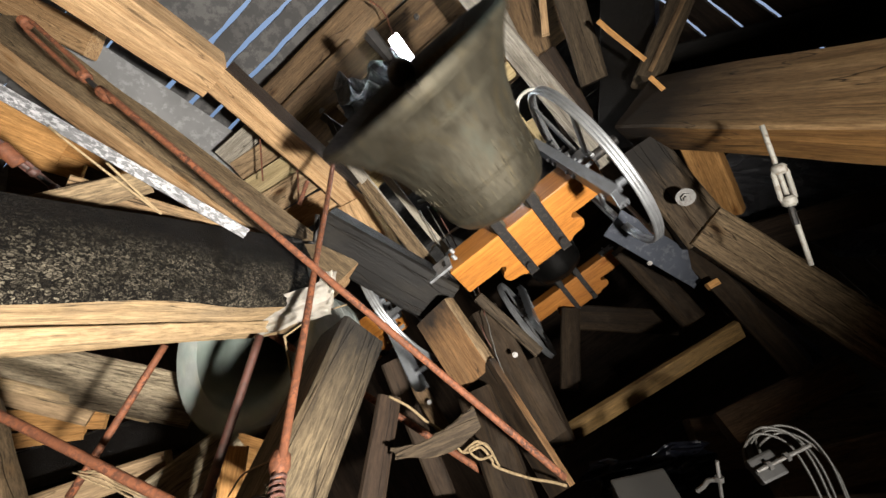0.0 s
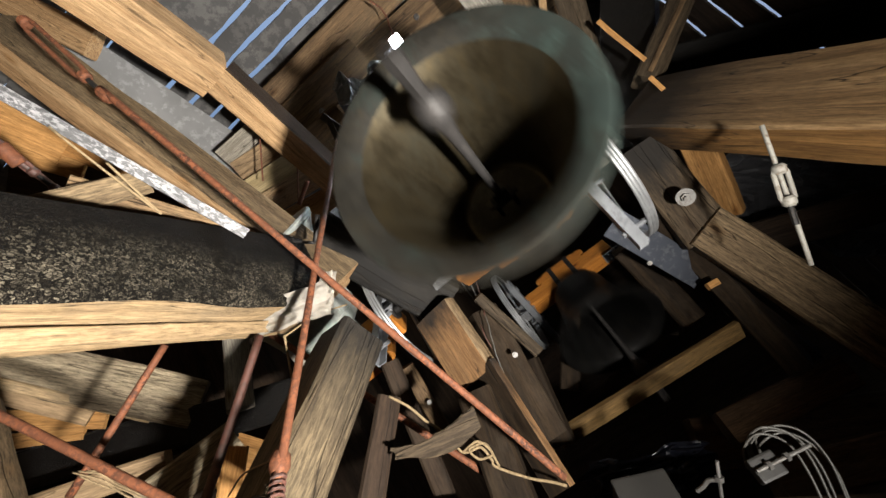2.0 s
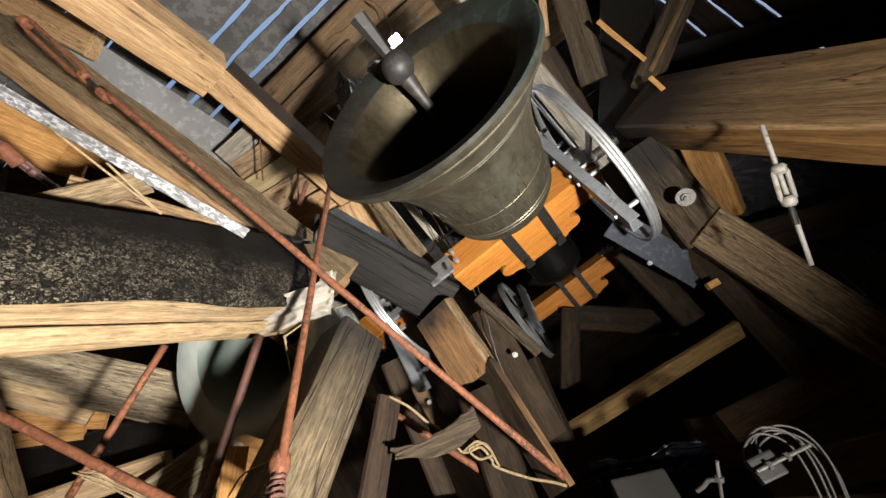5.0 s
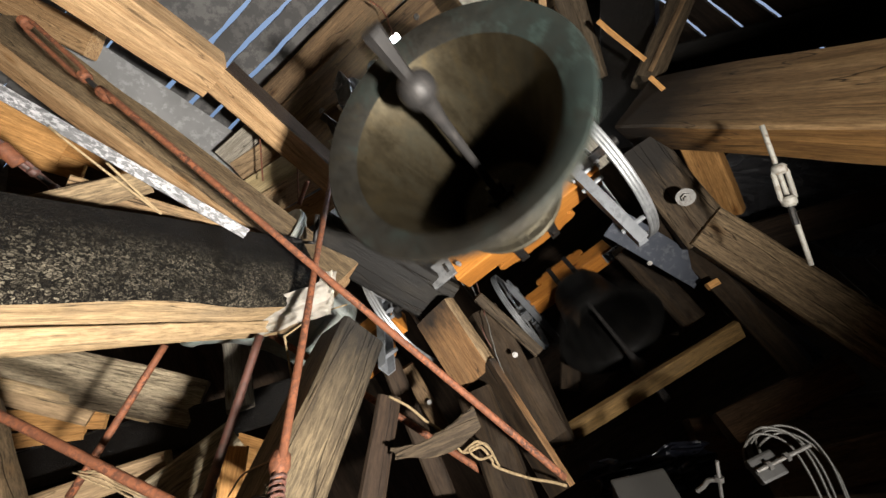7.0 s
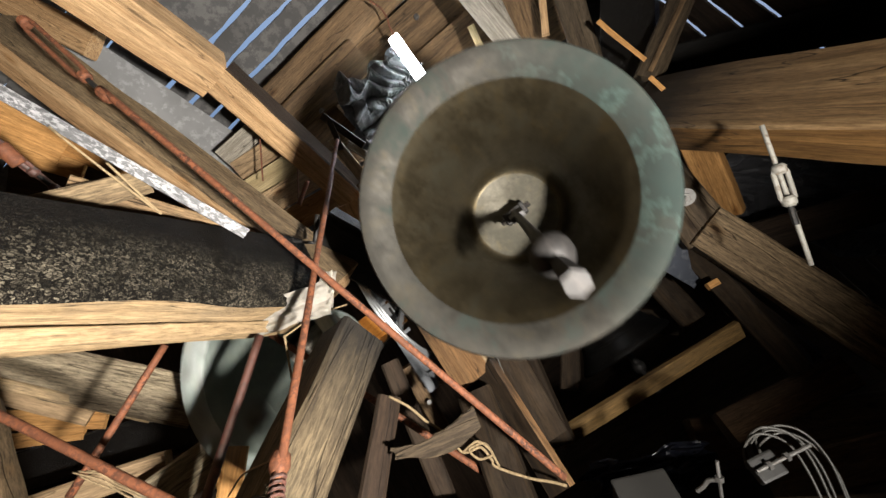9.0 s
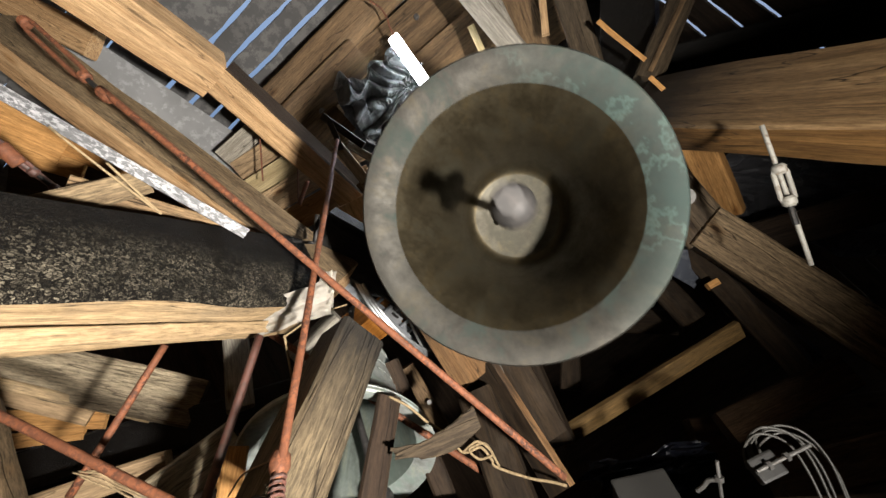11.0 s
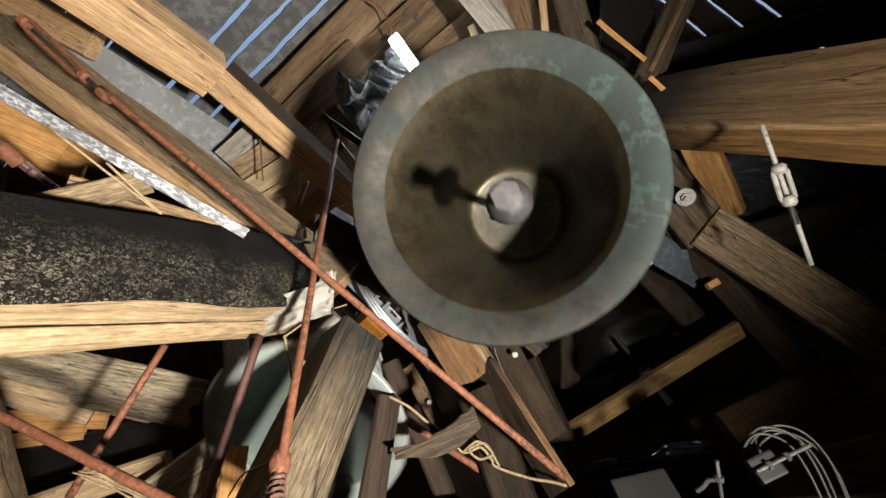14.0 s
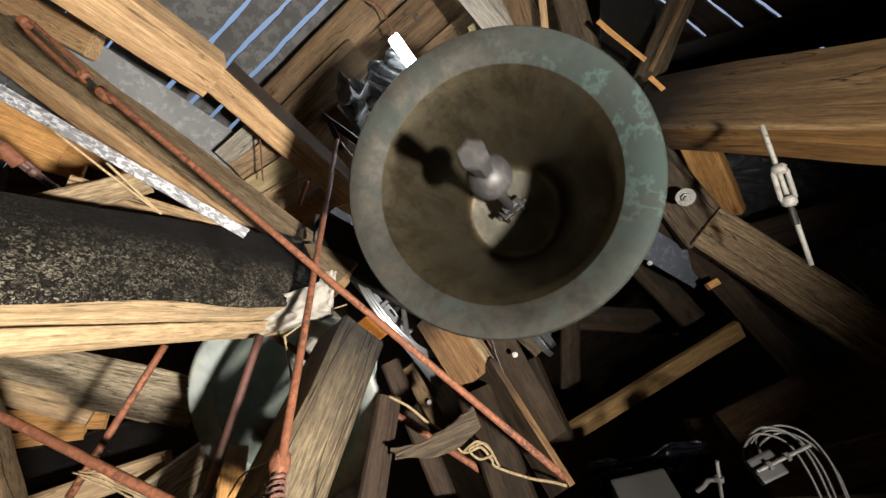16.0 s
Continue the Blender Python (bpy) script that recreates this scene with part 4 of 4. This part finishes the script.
# ---- fittings ----
lamp = thing("tube_lamp", along((0.127, -1.969, 3.426), (0.084, -1.353, 3.472), (0, 0.2, -1)), "lit white fluorescent tube lamp hung in the roof", "lamp")
bm = block(bmesh.new(), -0.02, 0.69, -0.035, 0.035, -0.05, -0.022, 0.006)
part("housing", bm, plastic_white, lamp, "white lamp housing")
bm = block(bmesh.new(), 0.0, 0.67, -0.036, 0.036, -0.02, 0.03, 0.012)
part("diffuser", bm, tube_glow, lamp, "glowing white diffuser", None, True)
bm = block(bmesh.new(), 0.72, 0.87, -0.03, 0.03, -0.02, 0.03, 0.012)
part("end_cap", bm, tube_glow, lamp, "glowing lamp end", None, True)

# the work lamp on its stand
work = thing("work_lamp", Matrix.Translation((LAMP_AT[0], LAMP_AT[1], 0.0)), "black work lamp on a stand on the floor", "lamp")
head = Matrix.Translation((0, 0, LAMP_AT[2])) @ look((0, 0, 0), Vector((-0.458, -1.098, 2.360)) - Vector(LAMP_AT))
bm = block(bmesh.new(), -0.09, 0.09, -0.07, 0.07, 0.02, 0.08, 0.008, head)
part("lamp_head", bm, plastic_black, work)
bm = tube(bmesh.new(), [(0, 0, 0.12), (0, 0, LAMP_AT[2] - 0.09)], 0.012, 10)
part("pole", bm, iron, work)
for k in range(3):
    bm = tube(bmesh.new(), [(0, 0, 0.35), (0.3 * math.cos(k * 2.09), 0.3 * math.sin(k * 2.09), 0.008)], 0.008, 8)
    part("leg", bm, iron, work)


def crumpled(name, m, w, h, mat, label, category, fold=0.05, seed=0.0, cells=34, ragged=0.10, pleats=0.0):
    """A creased sheet, folded over itself."""
    bm = bmesh.new()
    grid = [[None] * (cells + 1) for _ in range(cells + 1)]
    for i in range(cells + 1):
        for j in range(cells + 1):
            u, v = i / cells - 0.5, j / cells - 0.5
            p = Vector((u * 3.0 + seed, v * 3.0, seed))
            z = (1 - abs(noise.noise(p)) * 2) * fold + noise.noise(p * 2.7) * fold * 0.5 + (1 - abs(noise.noise(p * 5.0)) * 2) * fold * 0.25
            if pleats:
                z += pleats * abs(math.sin(math.atan2(v + 0.12, u - 0.36) * 9 + noise.noise(p) * 1.5)) * min(1.0, 0.25 + math.hypot(v + 0.12, u - 0.36) * 1.4)
            edge = noise.noise(Vector((u * 5, v * 5, seed + 9))) * ragged * 2
            grid[i][j] = bm.verts.new((u * w * (1 + edge), v * h * (1 - edge), z))
    for i in range(cells):
        for j in range(cells):
            bm.faces.new((grid[i][j], grid[i + 1][j], grid[i + 1][j + 1], grid[i][j + 1]))
    bmesh.ops.solidify(bm, geom=bm.faces[:], thickness=0.0015)
    me = mesh_from(bm, name)
    me.materials.append(mat)
    me.polygons.foreach_set("use_smooth", [mat is cloth_pale] * len(me.polygons))
    ob = new(name, me)
    ob.matrix_basis = m
    return tagged(ob, label, category)


crumpled("plastic_sheet", along((-0.163, -1.750, 3.513), (0.213, -1.772, 3.579), (0.058, 0.619, -0.783)), 0.50, 0.44, foil, "crumpled clear grey plastic sheet stuffed under the roof", "plastic sheet", 0.045, 2.3, 56, 0.24, 0.075)
crumpled("tarpaulin", along((1.592, 0.274, 4.358), (1.867, 0.562, 4.501), (-0.451, -0.069, -0.890)), 1.5, 0.75, plastic_black, "shiny black tarpaulin hung behind the beams", "tarpaulin", 0.09, 7.7, 44)
crumpled("cloth_rag", along((-0.683, -0.471, 2.320), (-0.591, -0.442, 2.347), (0.480, 0.372, -0.794)), 0.23, 0.10, cloth_pale, "pale plastic rag wrapped over the post end", "cloth", 0.016, 4.1, 40, 0.07)
crumpled("cloth_rag", along((-0.589, -0.476, 2.380), (-0.546, -0.519, 2.375), (0.480, 0.372, -0.794)), 0.12, 0.05, cloth_pale, "pale rag end pulled up beside the rod", "cloth", 0.014, 5.6, 30, 0.08)

crumpled("plastic_sheet", along((-0.231, 0.756, 3.356), (0.012, 0.863, 3.437), (0.105, -0.343, -0.933)), 0.55, 0.16, plastic_dark, "dark blue plastic sheet lying in the shade", "plastic sheet", 0.05, 11.3, 24, 0.2)


def turnbuckle(p0, p1, gap, bar, mat, label, nut=True):
    """Two side bars between two collars."""
    root = thing("turnbuckle", along(p0, p1, (0, 0, 1)) , label, "turnbuckle")
    n = (Vector(p1) - Vector(p0)).length
    for y in (-1, 1):
        bm = tube(bmesh.new(), [(0.0, y * gap * 0.7, 0), (n * 0.1, y * gap, 0), (n * 0.9, y * gap, 0), (n, y * gap * 0.7, 0)], bar, 8)
        part("side_bar", bm, mat, root, "", None, True)
    for x in (0.0, n):
        bm = tube(bmesh.new(), [(x - gap * 0.9, 0, 0), (x - gap * 0.5, 0, 0), (x + gap * 0.5, 0, 0), (x + gap * 0.9, 0, 0)], lambda q: gap * (1.15 if 0.2 < q < 0.8 else 0.8), 10)
        part("collar", bm, mat, root, "", None, True)
    bm = tube(bmesh.new(), [(n - gap, 0, 0), (n + gap * 4.2, 0, 0)], gap * 0.5, 8)
    part("threaded_rod", bm, iron, root, "dark threaded rod end")
    if not nut:
        return root
    bm = tube(bmesh.new(), [(n + gap * 3.6, 0, 0), (n + gap * 4.4, 0, 0), (n + gap * 6.2, 0, 0), (n + gap * 7.0, 0, 0)], lambda q: gap * (1.1 if 0.2 < q < 0.8 else 0.7), 10)
    part("lock_nut", bm, mat, root)
    return root


turnbuckle((-0.790, -1.646, 1.964), (-0.747, -1.399, 2.039), 0.0165, 0.0075, red_paint, "red-painted iron turnbuckle on a tie rod")
turnbuckle((0.685, 0.024, 2.687), (0.650, 0.112, 2.707), 0.0172, 0.007, paint_pale, "pale steel turnbuckle on the hanger rod", nut=False)
turnbuckle((-0.980, -1.265, 1.908), (-1.000, -1.196, 1.990), 0.013, 0.006, red_dark, "dark red turnbuckle at a rod end")

# wrapped joint at the foot of the leaning tie rod
wrap = thing("rod_collar", along((-0.637, -0.098, 1.987), (-0.630, -0.038, 1.933)), "red iron collar with a coiled spring on the tie rod", "collar")
bm = tube(bmesh.new(), [(0, 0, 0), (0.012, 0, 0), (0.035, 0, 0), (0.047, 0, 0)], lambda q: 0.020 if 0.2 < q < 0.8 else 0.014, 14)
part("collar", bm, red_paint, wrap, "", None, True)
bm = tube(bmesh.new(), [(0.05 + i * 0.0016, 0.013 * math.cos(i * 0.8), 0.013 * math.sin(i * 0.8)) for i in range(60)], 0.0035, 6)
part("spring", bm, red_dark, wrap, "", None, True)

washer = thing("washer_bolt", along((0.614, -0.095, 3.190), (0.618, -0.002, 3.220), (-0.309, 0.048, -0.950)), "large galvanised washer and bolt in the grey plate", "bolt")
part("washer", tube(bmesh.new(), [(0, 0, -0.004), (0, 0, 0.004)], 0.038, 28), steel_dull, washer)
part("nut", tube(bmesh.new(), [(0, 0, 0.003), (0, 0, 0.020)], 0.019, 6), steel_dull, washer)
part("thread", tube(bmesh.new(), [(0, 0, 0.019), (0, 0, 0.034)], 0.010, 12), steel_dull, washer)


def stud(p, normal, r):
    ob = thing("bolt_head", along(p, Vector(p) + Vector((0.3, 1, 0.2)), normal), "small bright bolt head set in the timber", "bolt", "bolt heads in the frame")
    part("washer", tube(bmesh.new(), [(0, 0, -0.004), (0, 0, 0.003)], r * 1.4, 16), steel_dull, ob)
    part("head", tube(bmesh.new(), [(0, 0, 0.002), (0, 0, r)], r * 0.85, 6), steel_dull, ob)


for p, normal in (((-0.331, 0.021, 2.947), (0.197, -0.013, -0.980)), ((0.357, 0.042, 3.353), (-0.171, -0.020, -0.985)), ((-0.357, -1.947, 3.371), (0.125, 0.680, -0.723)), ((0.366, -2.269, 3.752), (-0.109, 0.675, -0.730)), ((-0.517, -1.884, 3.360), (0.182, 0.664, -0.726)), ((-0.429, -0.489, 3.088), (0.225, 0.257, -0.940)), ((-0.823, -0.026, 3.104), (0.415, 0.013, -0.910))):
    stud(p, normal, 0.015 if p[1] < -1.8 else 0.008)

# green drive motor with its cable
motor = thing("drive_motor", along((-0.307, -0.980, 3.491), (-0.054, -0.890, 3.526), (0.076, 0.388, -0.919)) @ Matrix.Scale(1.6, 4), "green electric drive motor on the plywood panel", "motor")
bm = tube(bmesh.new(), [(x, 0, 0) for x in (0.0, 0.01, 0.02, 0.15, 0.16)], lambda q: 0.055 if 0.2 < q < 0.8 else 0.044, 22)
part("casing", bm, motor_green, motor, "", None, True)
for k in range(7):
    bm = tube(bmesh.new(), [(0.03 + k * 0.016, 0, 0), (0.035 + k * 0.016, 0, 0)], 0.059, 22)
    part("cooling_fin", bm, motor_green, motor)
part("terminal_box", block(bmesh.new(), 0.03, 0.12, -0.035, 0.035, 0.05, 0.095, 0.005), motor_green, motor)
part("shaft", tube(bmesh.new(), [(-0.05, 0, 0), (0.01, 0, 0)], 0.011, 10), steel_dull, motor)
bm = tube(bmesh.new(), [(0.08 + 0.13 * math.sin(s * 0.35), -0.02 - s * 0.012, 0.09 + 0.05 * math.sin(s * 0.5)) for s in range(14)], 0.005, 6)
part("cable", bm, plastic_white, motor, "white cable", None, True)


def loose(name, points, dia, mat, label, category, twist=0.0):
    """A cord or wire through a few points, smoothed."""
    pts = [Vector(p) for p in points]
    ext = [pts[0] * 2 - pts[1], *pts, pts[-1] * 2 - pts[-2]]
    fine = []
    for i in range(1, len(ext) - 2):
        a, b, c, d = ext[i - 1:i + 3]
        for k in range(8):
            s = k / 8
            fine.append(0.5 * ((2 * b) + (c - a) * s + (2 * a - 5 * b + 4 * c - d) * s * s + (3 * b - a - 3 * c + d) * s ** 3))
    fine.append(pts[-1])
    base = fine[0].copy()
    local = [p - base + noise.noise_vector(p * 14) * twist for p in fine]
    me = mesh_from(tube(bmesh.new(), local, dia / 2, 7), name)
    me.materials.append(mat)
    me.polygons.foreach_set("use_smooth", [True] * len(me.polygons))
    ob = new(name, me)
    ob.matrix_basis = Matrix.Translation(base)
    return tagged(ob, label, category)


loose("cable", [(0.091, 0.603, 2.678), (0.115, 0.554, 2.667), (0.168, 0.540, 2.652), (0.210, 0.587, 2.654), (0.202, 0.653, 2.630), (0.163, 0.750, 2.610)], 0.0065, cable_grey, "loop of white cable beside the clamp, its shade painted in as grey", "cable", 0)
loose("cable", [(0.099, 0.630, 2.709), (0.118, 0.567, 2.672), (0.175, 0.555, 2.658), (0.216, 0.603, 2.660), (0.211, 0.671, 2.637), (0.171, 0.766, 2.617)], 0.0065, cable_grey, "loop of white cable beside the clamp, its shade painted in as grey", "cable", 0)
loose("cable", [(0.126, 0.640, 2.739), (0.137, 0.563, 2.674), (0.196, 0.555, 2.662), (0.239, 0.601, 2.663), (0.237, 0.672, 2.643), (0.195, 0.766, 2.621)], 0.0065, cable_grey, "loop of white cable beside the clamp, its shade painted in as grey", "cable", 0)
loose("cable", [(0.069, 0.619, 2.689), (0.095, 0.566, 2.667), (0.148, 0.547, 2.650), (0.188, 0.597, 2.652), (0.178, 0.661, 2.628), (0.141, 0.758, 2.608)], 0.0065, cable_grey, "loop of white cable beside the clamp, its shade painted in as grey", "cable", 0)
loose("cable", [(0.121, 0.673, 2.759), (0.129, 0.587, 2.680), (0.194, 0.577, 2.669), (0.233, 0.626, 2.670), (0.234, 0.698, 2.650), (0.191, 0.791, 2.628)], 0.0065, cable_grey, "loop of white cable beside the clamp, its shade painted in as grey", "cable", 0)
loose("rope", [(-0.663, -0.107, 2.523), (-0.636, -0.050, 2.535), (-0.617, 0.014, 2.549), (-0.588, 0.093, 2.568), (-0.580, 0.165, 2.592), (-0.523, 0.180, 2.597), (-0.523, 0.234, 2.614), (-0.522, 0.263, 2.613), (-0.454, 0.340, 2.639), (-0.379, 0.420, 2.658)], 0.0090, hemp, "frayed hemp rope knotted between the rods", "rope", 0.008)
loose("rope", [(-0.580, 0.165, 2.592), (-0.519, 0.161, 2.592), (-0.500, 0.214, 2.602), (-0.547, 0.210, 2.602), (-0.556, 0.167, 2.587), (-0.504, 0.183, 2.602), (-0.513, 0.265, 2.615)], 0.0080, hemp, "knot of frayed hemp rope", "rope", 0.008)
loose("string", [(-1.065, -0.320, 1.921), (-1.022, -0.290, 1.928), (-1.002, -0.250, 1.944), (-0.969, -0.201, 1.955)], 0.0040, hemp, "frayed straw-coloured string on the tie rod", "string", 0.012)
loose("string", [(-1.062, -0.312, 1.924), (-1.024, -0.276, 1.932), (-1.002, -0.239, 1.947), (-0.965, -0.184, 1.961)], 0.0040, hemp, "frayed straw-coloured string on the tie rod", "string", 0.012)
loose("string", [(-1.074, -0.323, 1.918), (-1.034, -0.289, 1.926), (-1.013, -0.251, 1.942), (-0.988, -0.206, 1.950)], 0.0040, hemp, "frayed straw-coloured string on the tie rod", "string", 0.012)
loose("string", [(-1.052, -0.313, 1.925), (-1.008, -0.285, 1.932), (-0.989, -0.244, 1.948), (-0.944, -0.189, 1.964)], 0.0040, hemp, "frayed straw-coloured string on the tie rod", "string", 0.012)
loose("string", [(-1.066, -0.310, 1.923), (-1.032, -0.270, 1.932), (-1.008, -0.235, 1.947), (-0.975, -0.179, 1.961)], 0.0040, hemp, "frayed straw-coloured string on the tie rod", "string", 0.012)
loose("string", [(-0.878, -0.098, 2.058), (-0.804, -0.117, 2.045), (-0.705, -0.103, 2.005), (-0.650, -0.091, 1.987)], 0.0040, hemp, "pale string tied to the rod collar", "string", 0.004)
loose("string", [(-0.752, -0.413, 2.304), (-0.682, -0.419, 2.337), (-0.632, -0.420, 2.378), (-0.587, -0.413, 2.442)], 0.0050, hemp, "string wound round the post head", "string", 0.004)
loose("wire", [(0.159, -2.200, 3.307), (0.172, -2.082, 3.347), (0.128, -1.919, 3.389)], 0.0120, rust, "rusty wire holding the tube lamp", "wire", 0.01)
loose("wire", [(-0.105, -0.988, 3.315), (0.030, -1.011, 3.440), (0.154, -1.037, 3.510)], 0.0060, plastic_white, "thin pale cable of the lamp", "wire", 0.004)
loose("cable", [(0.284, -0.839, 3.437), (0.386, -1.002, 3.352), (0.477, -1.015, 3.313), (0.559, -0.937, 3.353), (0.574, -0.798, 3.399)], 0.0200, plastic_white, "grey cable loop by the wheel", "cable", 0.004)

loose("cable", [(-0.351, -0.845, 3.206), (-0.366, -0.671, 3.203), (-0.389, -0.486, 3.204), (-0.392, -0.298, 3.209)], 0.0070, cable_grey, "thin grey cable running down beside the bell", "cable", 0.004)
loose("cable", [(-0.308, -0.835, 3.217), (-0.331, -0.628, 3.224), (-0.353, -0.436, 3.226), (-0.384, -0.258, 3.223)], 0.0060, cable_grey, "thin grey cable running down beside the bell", "cable", 0.004)
loose("wire", [(-0.276, -0.833, 3.245), (-0.308, -0.595, 3.249), (-0.341, -0.365, 3.251), (-0.341, -0.173, 2.949)], 0.0060, red_dark, "thin rusty wire running down the frame", "wire", 0.004)
loose("wire", [(-0.341, -0.173, 2.949), (-0.375, -0.061, 2.913), (-0.401, 0.027, 2.914), (-0.432, 0.156, 2.884)], 0.0050, cable_grey, "thin grey wire stapled to the frame post", "wire", 0.008)
loose("wire", [(-0.378, -0.156, 2.947), (-0.403, 0.002, 2.927), (-0.421, 0.114, 2.906)], 0.0050, red_dark, "thin rusty wire running down the frame", "wire", 0.008)

gear = thing("junction_box", along((-0.275, 0.541, 2.641), (-0.113, 0.609, 2.693), (0.405, -0.642, -0.651)), "grey metal box with a rounded lid in the shade", "box")
part("housing", block(bmesh.new(), 0.0, 0.16, -0.08, 0.08, -0.07, 0.0, 0.014), box_grey, gear)
part("lid", block(bmesh.new(), -0.004, 0.164, -0.084, 0.084, 0.001, 0.018, 0.008), box_grey, gear)
clamp = thing("cable_clamp", along((0.093, 0.592, 2.590), (0.248, 0.617, 2.628), (-0.087, -0.426, -0.901)), "galvanised cable clamp with threaded bolts", "clamp")
part("bracket", block(bmesh.new(), -0.02, 0.05, -0.03, 0.03, -0.035, 0.0, 0.006), box_grey, clamp)
part("bar", tube(bmesh.new(), [(-0.02, 0.0, 0.01), (0.13, 0.0, 0.012)], 0.005, 8), steel_dull, clamp)
for x in (0.01, 0.06):
    part("nut", tube(bmesh.new(), [(x, 0, 0.01), (x + 0.01, 0, 0.01)], 0.011, 6), steel_dull, clamp)
hook = thing("eye_bolt", along((-0.019, 0.585, 2.598), (0.017, 0.525, 2.586), (-0.087, -0.426, -0.901)), "small pale eye bolt standing in the shade", "bolt")
part("shank", tube(bmesh.new(), [(-0.03, 0, 0), (0.07, 0, 0)], 0.0045, 8), steel_dull, hook)
part("nut", tube(bmesh.new(), [(0.015, 0, 0), (0.028, 0, 0)], 0.011, 6), steel_dull, hook)
part("arm", tube(bmesh.new(), [(0.02, 0.0, 0), (0.012, 0.025, 0), (-0.01, 0.04, 0), (-0.025, 0.055, 0)], 0.006, 8), steel_dull, hook, "", None, True)

# a torn, bowed splinter of wood caught between the rods
bm = hewn(0.27, 0.05, 0.016, 0.004, 0.003, 0.015, 41.0)
for v in bm.verts:
    s = v.co.x / 0.27
    v.co.y = v.co.y * (0.45 + 0.9 * min(1.0, s * 1.6)) + 0.03 * (1 - (2 * s - 1) ** 2) + 0.006 * noise.noise(Vector((s * 9, v.co.y * 40, 0)))
    v.co.x += 0.03 * noise.noise(Vector((v.co.y * 60, 1.0, 0))) * (1 - s) ** 2
off_me = mesh_from(bm, "wood_offcut")
off_me.materials.append(wood_umber)
offcut = new("wood_offcut", off_me)
offcut.matrix_basis = along((-0.684, 0.033, 2.403), (-0.469, 0.093, 2.517), (-0.449, 0.045, 0.892))
tagged(offcut, "torn bowed wood offcut caught between the rods", "wood scrap")



# ---- what swings ----
def pendulum(stiff, damp, gust, start, speed, rest=0.0):
    """Angles in degrees of a damped pendulum every 5 ms for the length of the clip."""
    made, y, v, dt = [], start, speed, 0.005
    for _ in range(3260):
        made.append(math.degrees(y) + rest)
        v1 = v + dt / 2 * (-stiff * math.sin(y) - damp * v - gust * v * abs(v))
        y1 = y + dt / 2 * v
        y, v = y + dt * v1, v + dt * (-stiff * math.sin(y1) - damp * v1 - gust * v1 * abs(v1))
    return np.array(made)


def motions():
    ticks = np.arange(3260) * 0.005
    keys = np.arange(0, 161) / 10
    one = pendulum(14.26488, 0.327503, -0.0455463, -0.830840, 1.570977)
    swing_1 = one + np.interp(ticks, *zip(*[(0, 1.5), (0.2, 3.5), (0.5, 0.8), (0.8, 1.1), (1, -1), (1.5, 2.2), (2, -1.6), (2.5, 1.2), (3, 1.1), (3.5, -2.1), (4, -0.7), (6.5, 1.3), (7, -2.1), (7.5, -1.6), (8, -1.1), (8.5, 1.4), (9, -0.6), (11.5, 0.4), (12, 0.1), (12.5, 0.5), (13, -1.9), (13.5, -0.5), (14, 1.8), (14.5, -0.2), (15, -1.6), (15.5, 1.2), (16, -0.7)]))
    swing_2 = pendulum(16.426946, 0.0815667, 0.0, -0.143238, -4.288803) + np.interp(ticks, *zip(*[(0, -5.3), (0.1, 2.7), (0.7, -2.1), (0.8, -4), (1.5, -0.4), (1.6, -3.6), (1.8, 5.1), (2.3, 7), (2.4, 3), (2.5, 0.9), (2.6, 1.8), (3.2, -0.5), (3.3, 0.6), (3.4, -0.2), (4, -4.5), (4.2, -1.4), (6.5, 6.3), (7.5, -0.2), (8, 1.5), (9, 3.2), (11.5, 3), (12, -0.4), (12.5, 0.5), (13, -4.8), (13.5, -2.2), (14, 1.8), (14.5, 2.6), (15, 0.1), (15.5, -0.5), (16, -3.7)]))
    hit = np.clip(1.75 * np.interp(ticks + 0.11, ticks, one), swing_1 - 24, swing_1 + 28)
    lag_1 = np.clip(hit + np.interp(ticks, *zip(*[(0.2, -29.2), (0.5, -9.6), (0.8, 7.7), (1, 29.2), (2, -34.7), (2.5, 8.2), (3, 14.2), (3.5, -19.5), (4, -5.8), (6.5, -0.1), (7, -21.5), (7.5, 6.7), (8, 2.2), (8.5, -15.4), (9, 2.4), (11.5, -5.8), (12, 1.7), (12.5, 2.3), (13, -5), (13.5, -2.7), (14, 0.6), (14.5, 2.4), (15, -1.9), (15.5, 0.3), (16, -2.1)])) - swing_1, -25, 29)
    turns = np.interp(ticks, (-1.47, 0.2, 1.87, 3.55, 5.2, 6.87, 8.5, 10.15, 11.8, 13.42, 15.03, 16.65), range(-1, 11))
    swing_3 = np.interp(ticks, (0, 16), (98, 84)) * np.sin(math.tau * turns)
    lag_2 = np.clip(0.6 * np.interp(ticks + 0.11, ticks, swing_2), -24, 24)
    lag_3 = np.clip(0.3 * np.interp(ticks + 0.11, ticks, swing_3), -24, 24)
    for ob, at, angles in ((bell_1, AXLE_1, swing_1), (bell_2, AXLE_2, swing_2), (bell_3, AXLE_3, swing_3), (clapper_1, clapper_1.location.copy(), lag_1),
                           (clapper_2, clapper_2.location.copy(), lag_2), (clapper_3, clapper_3.location.copy(), lag_3)):
        walk(ob, [(t, pose(*at, float(np.interp(t, ticks, angles)))) for t in keys])


motions()
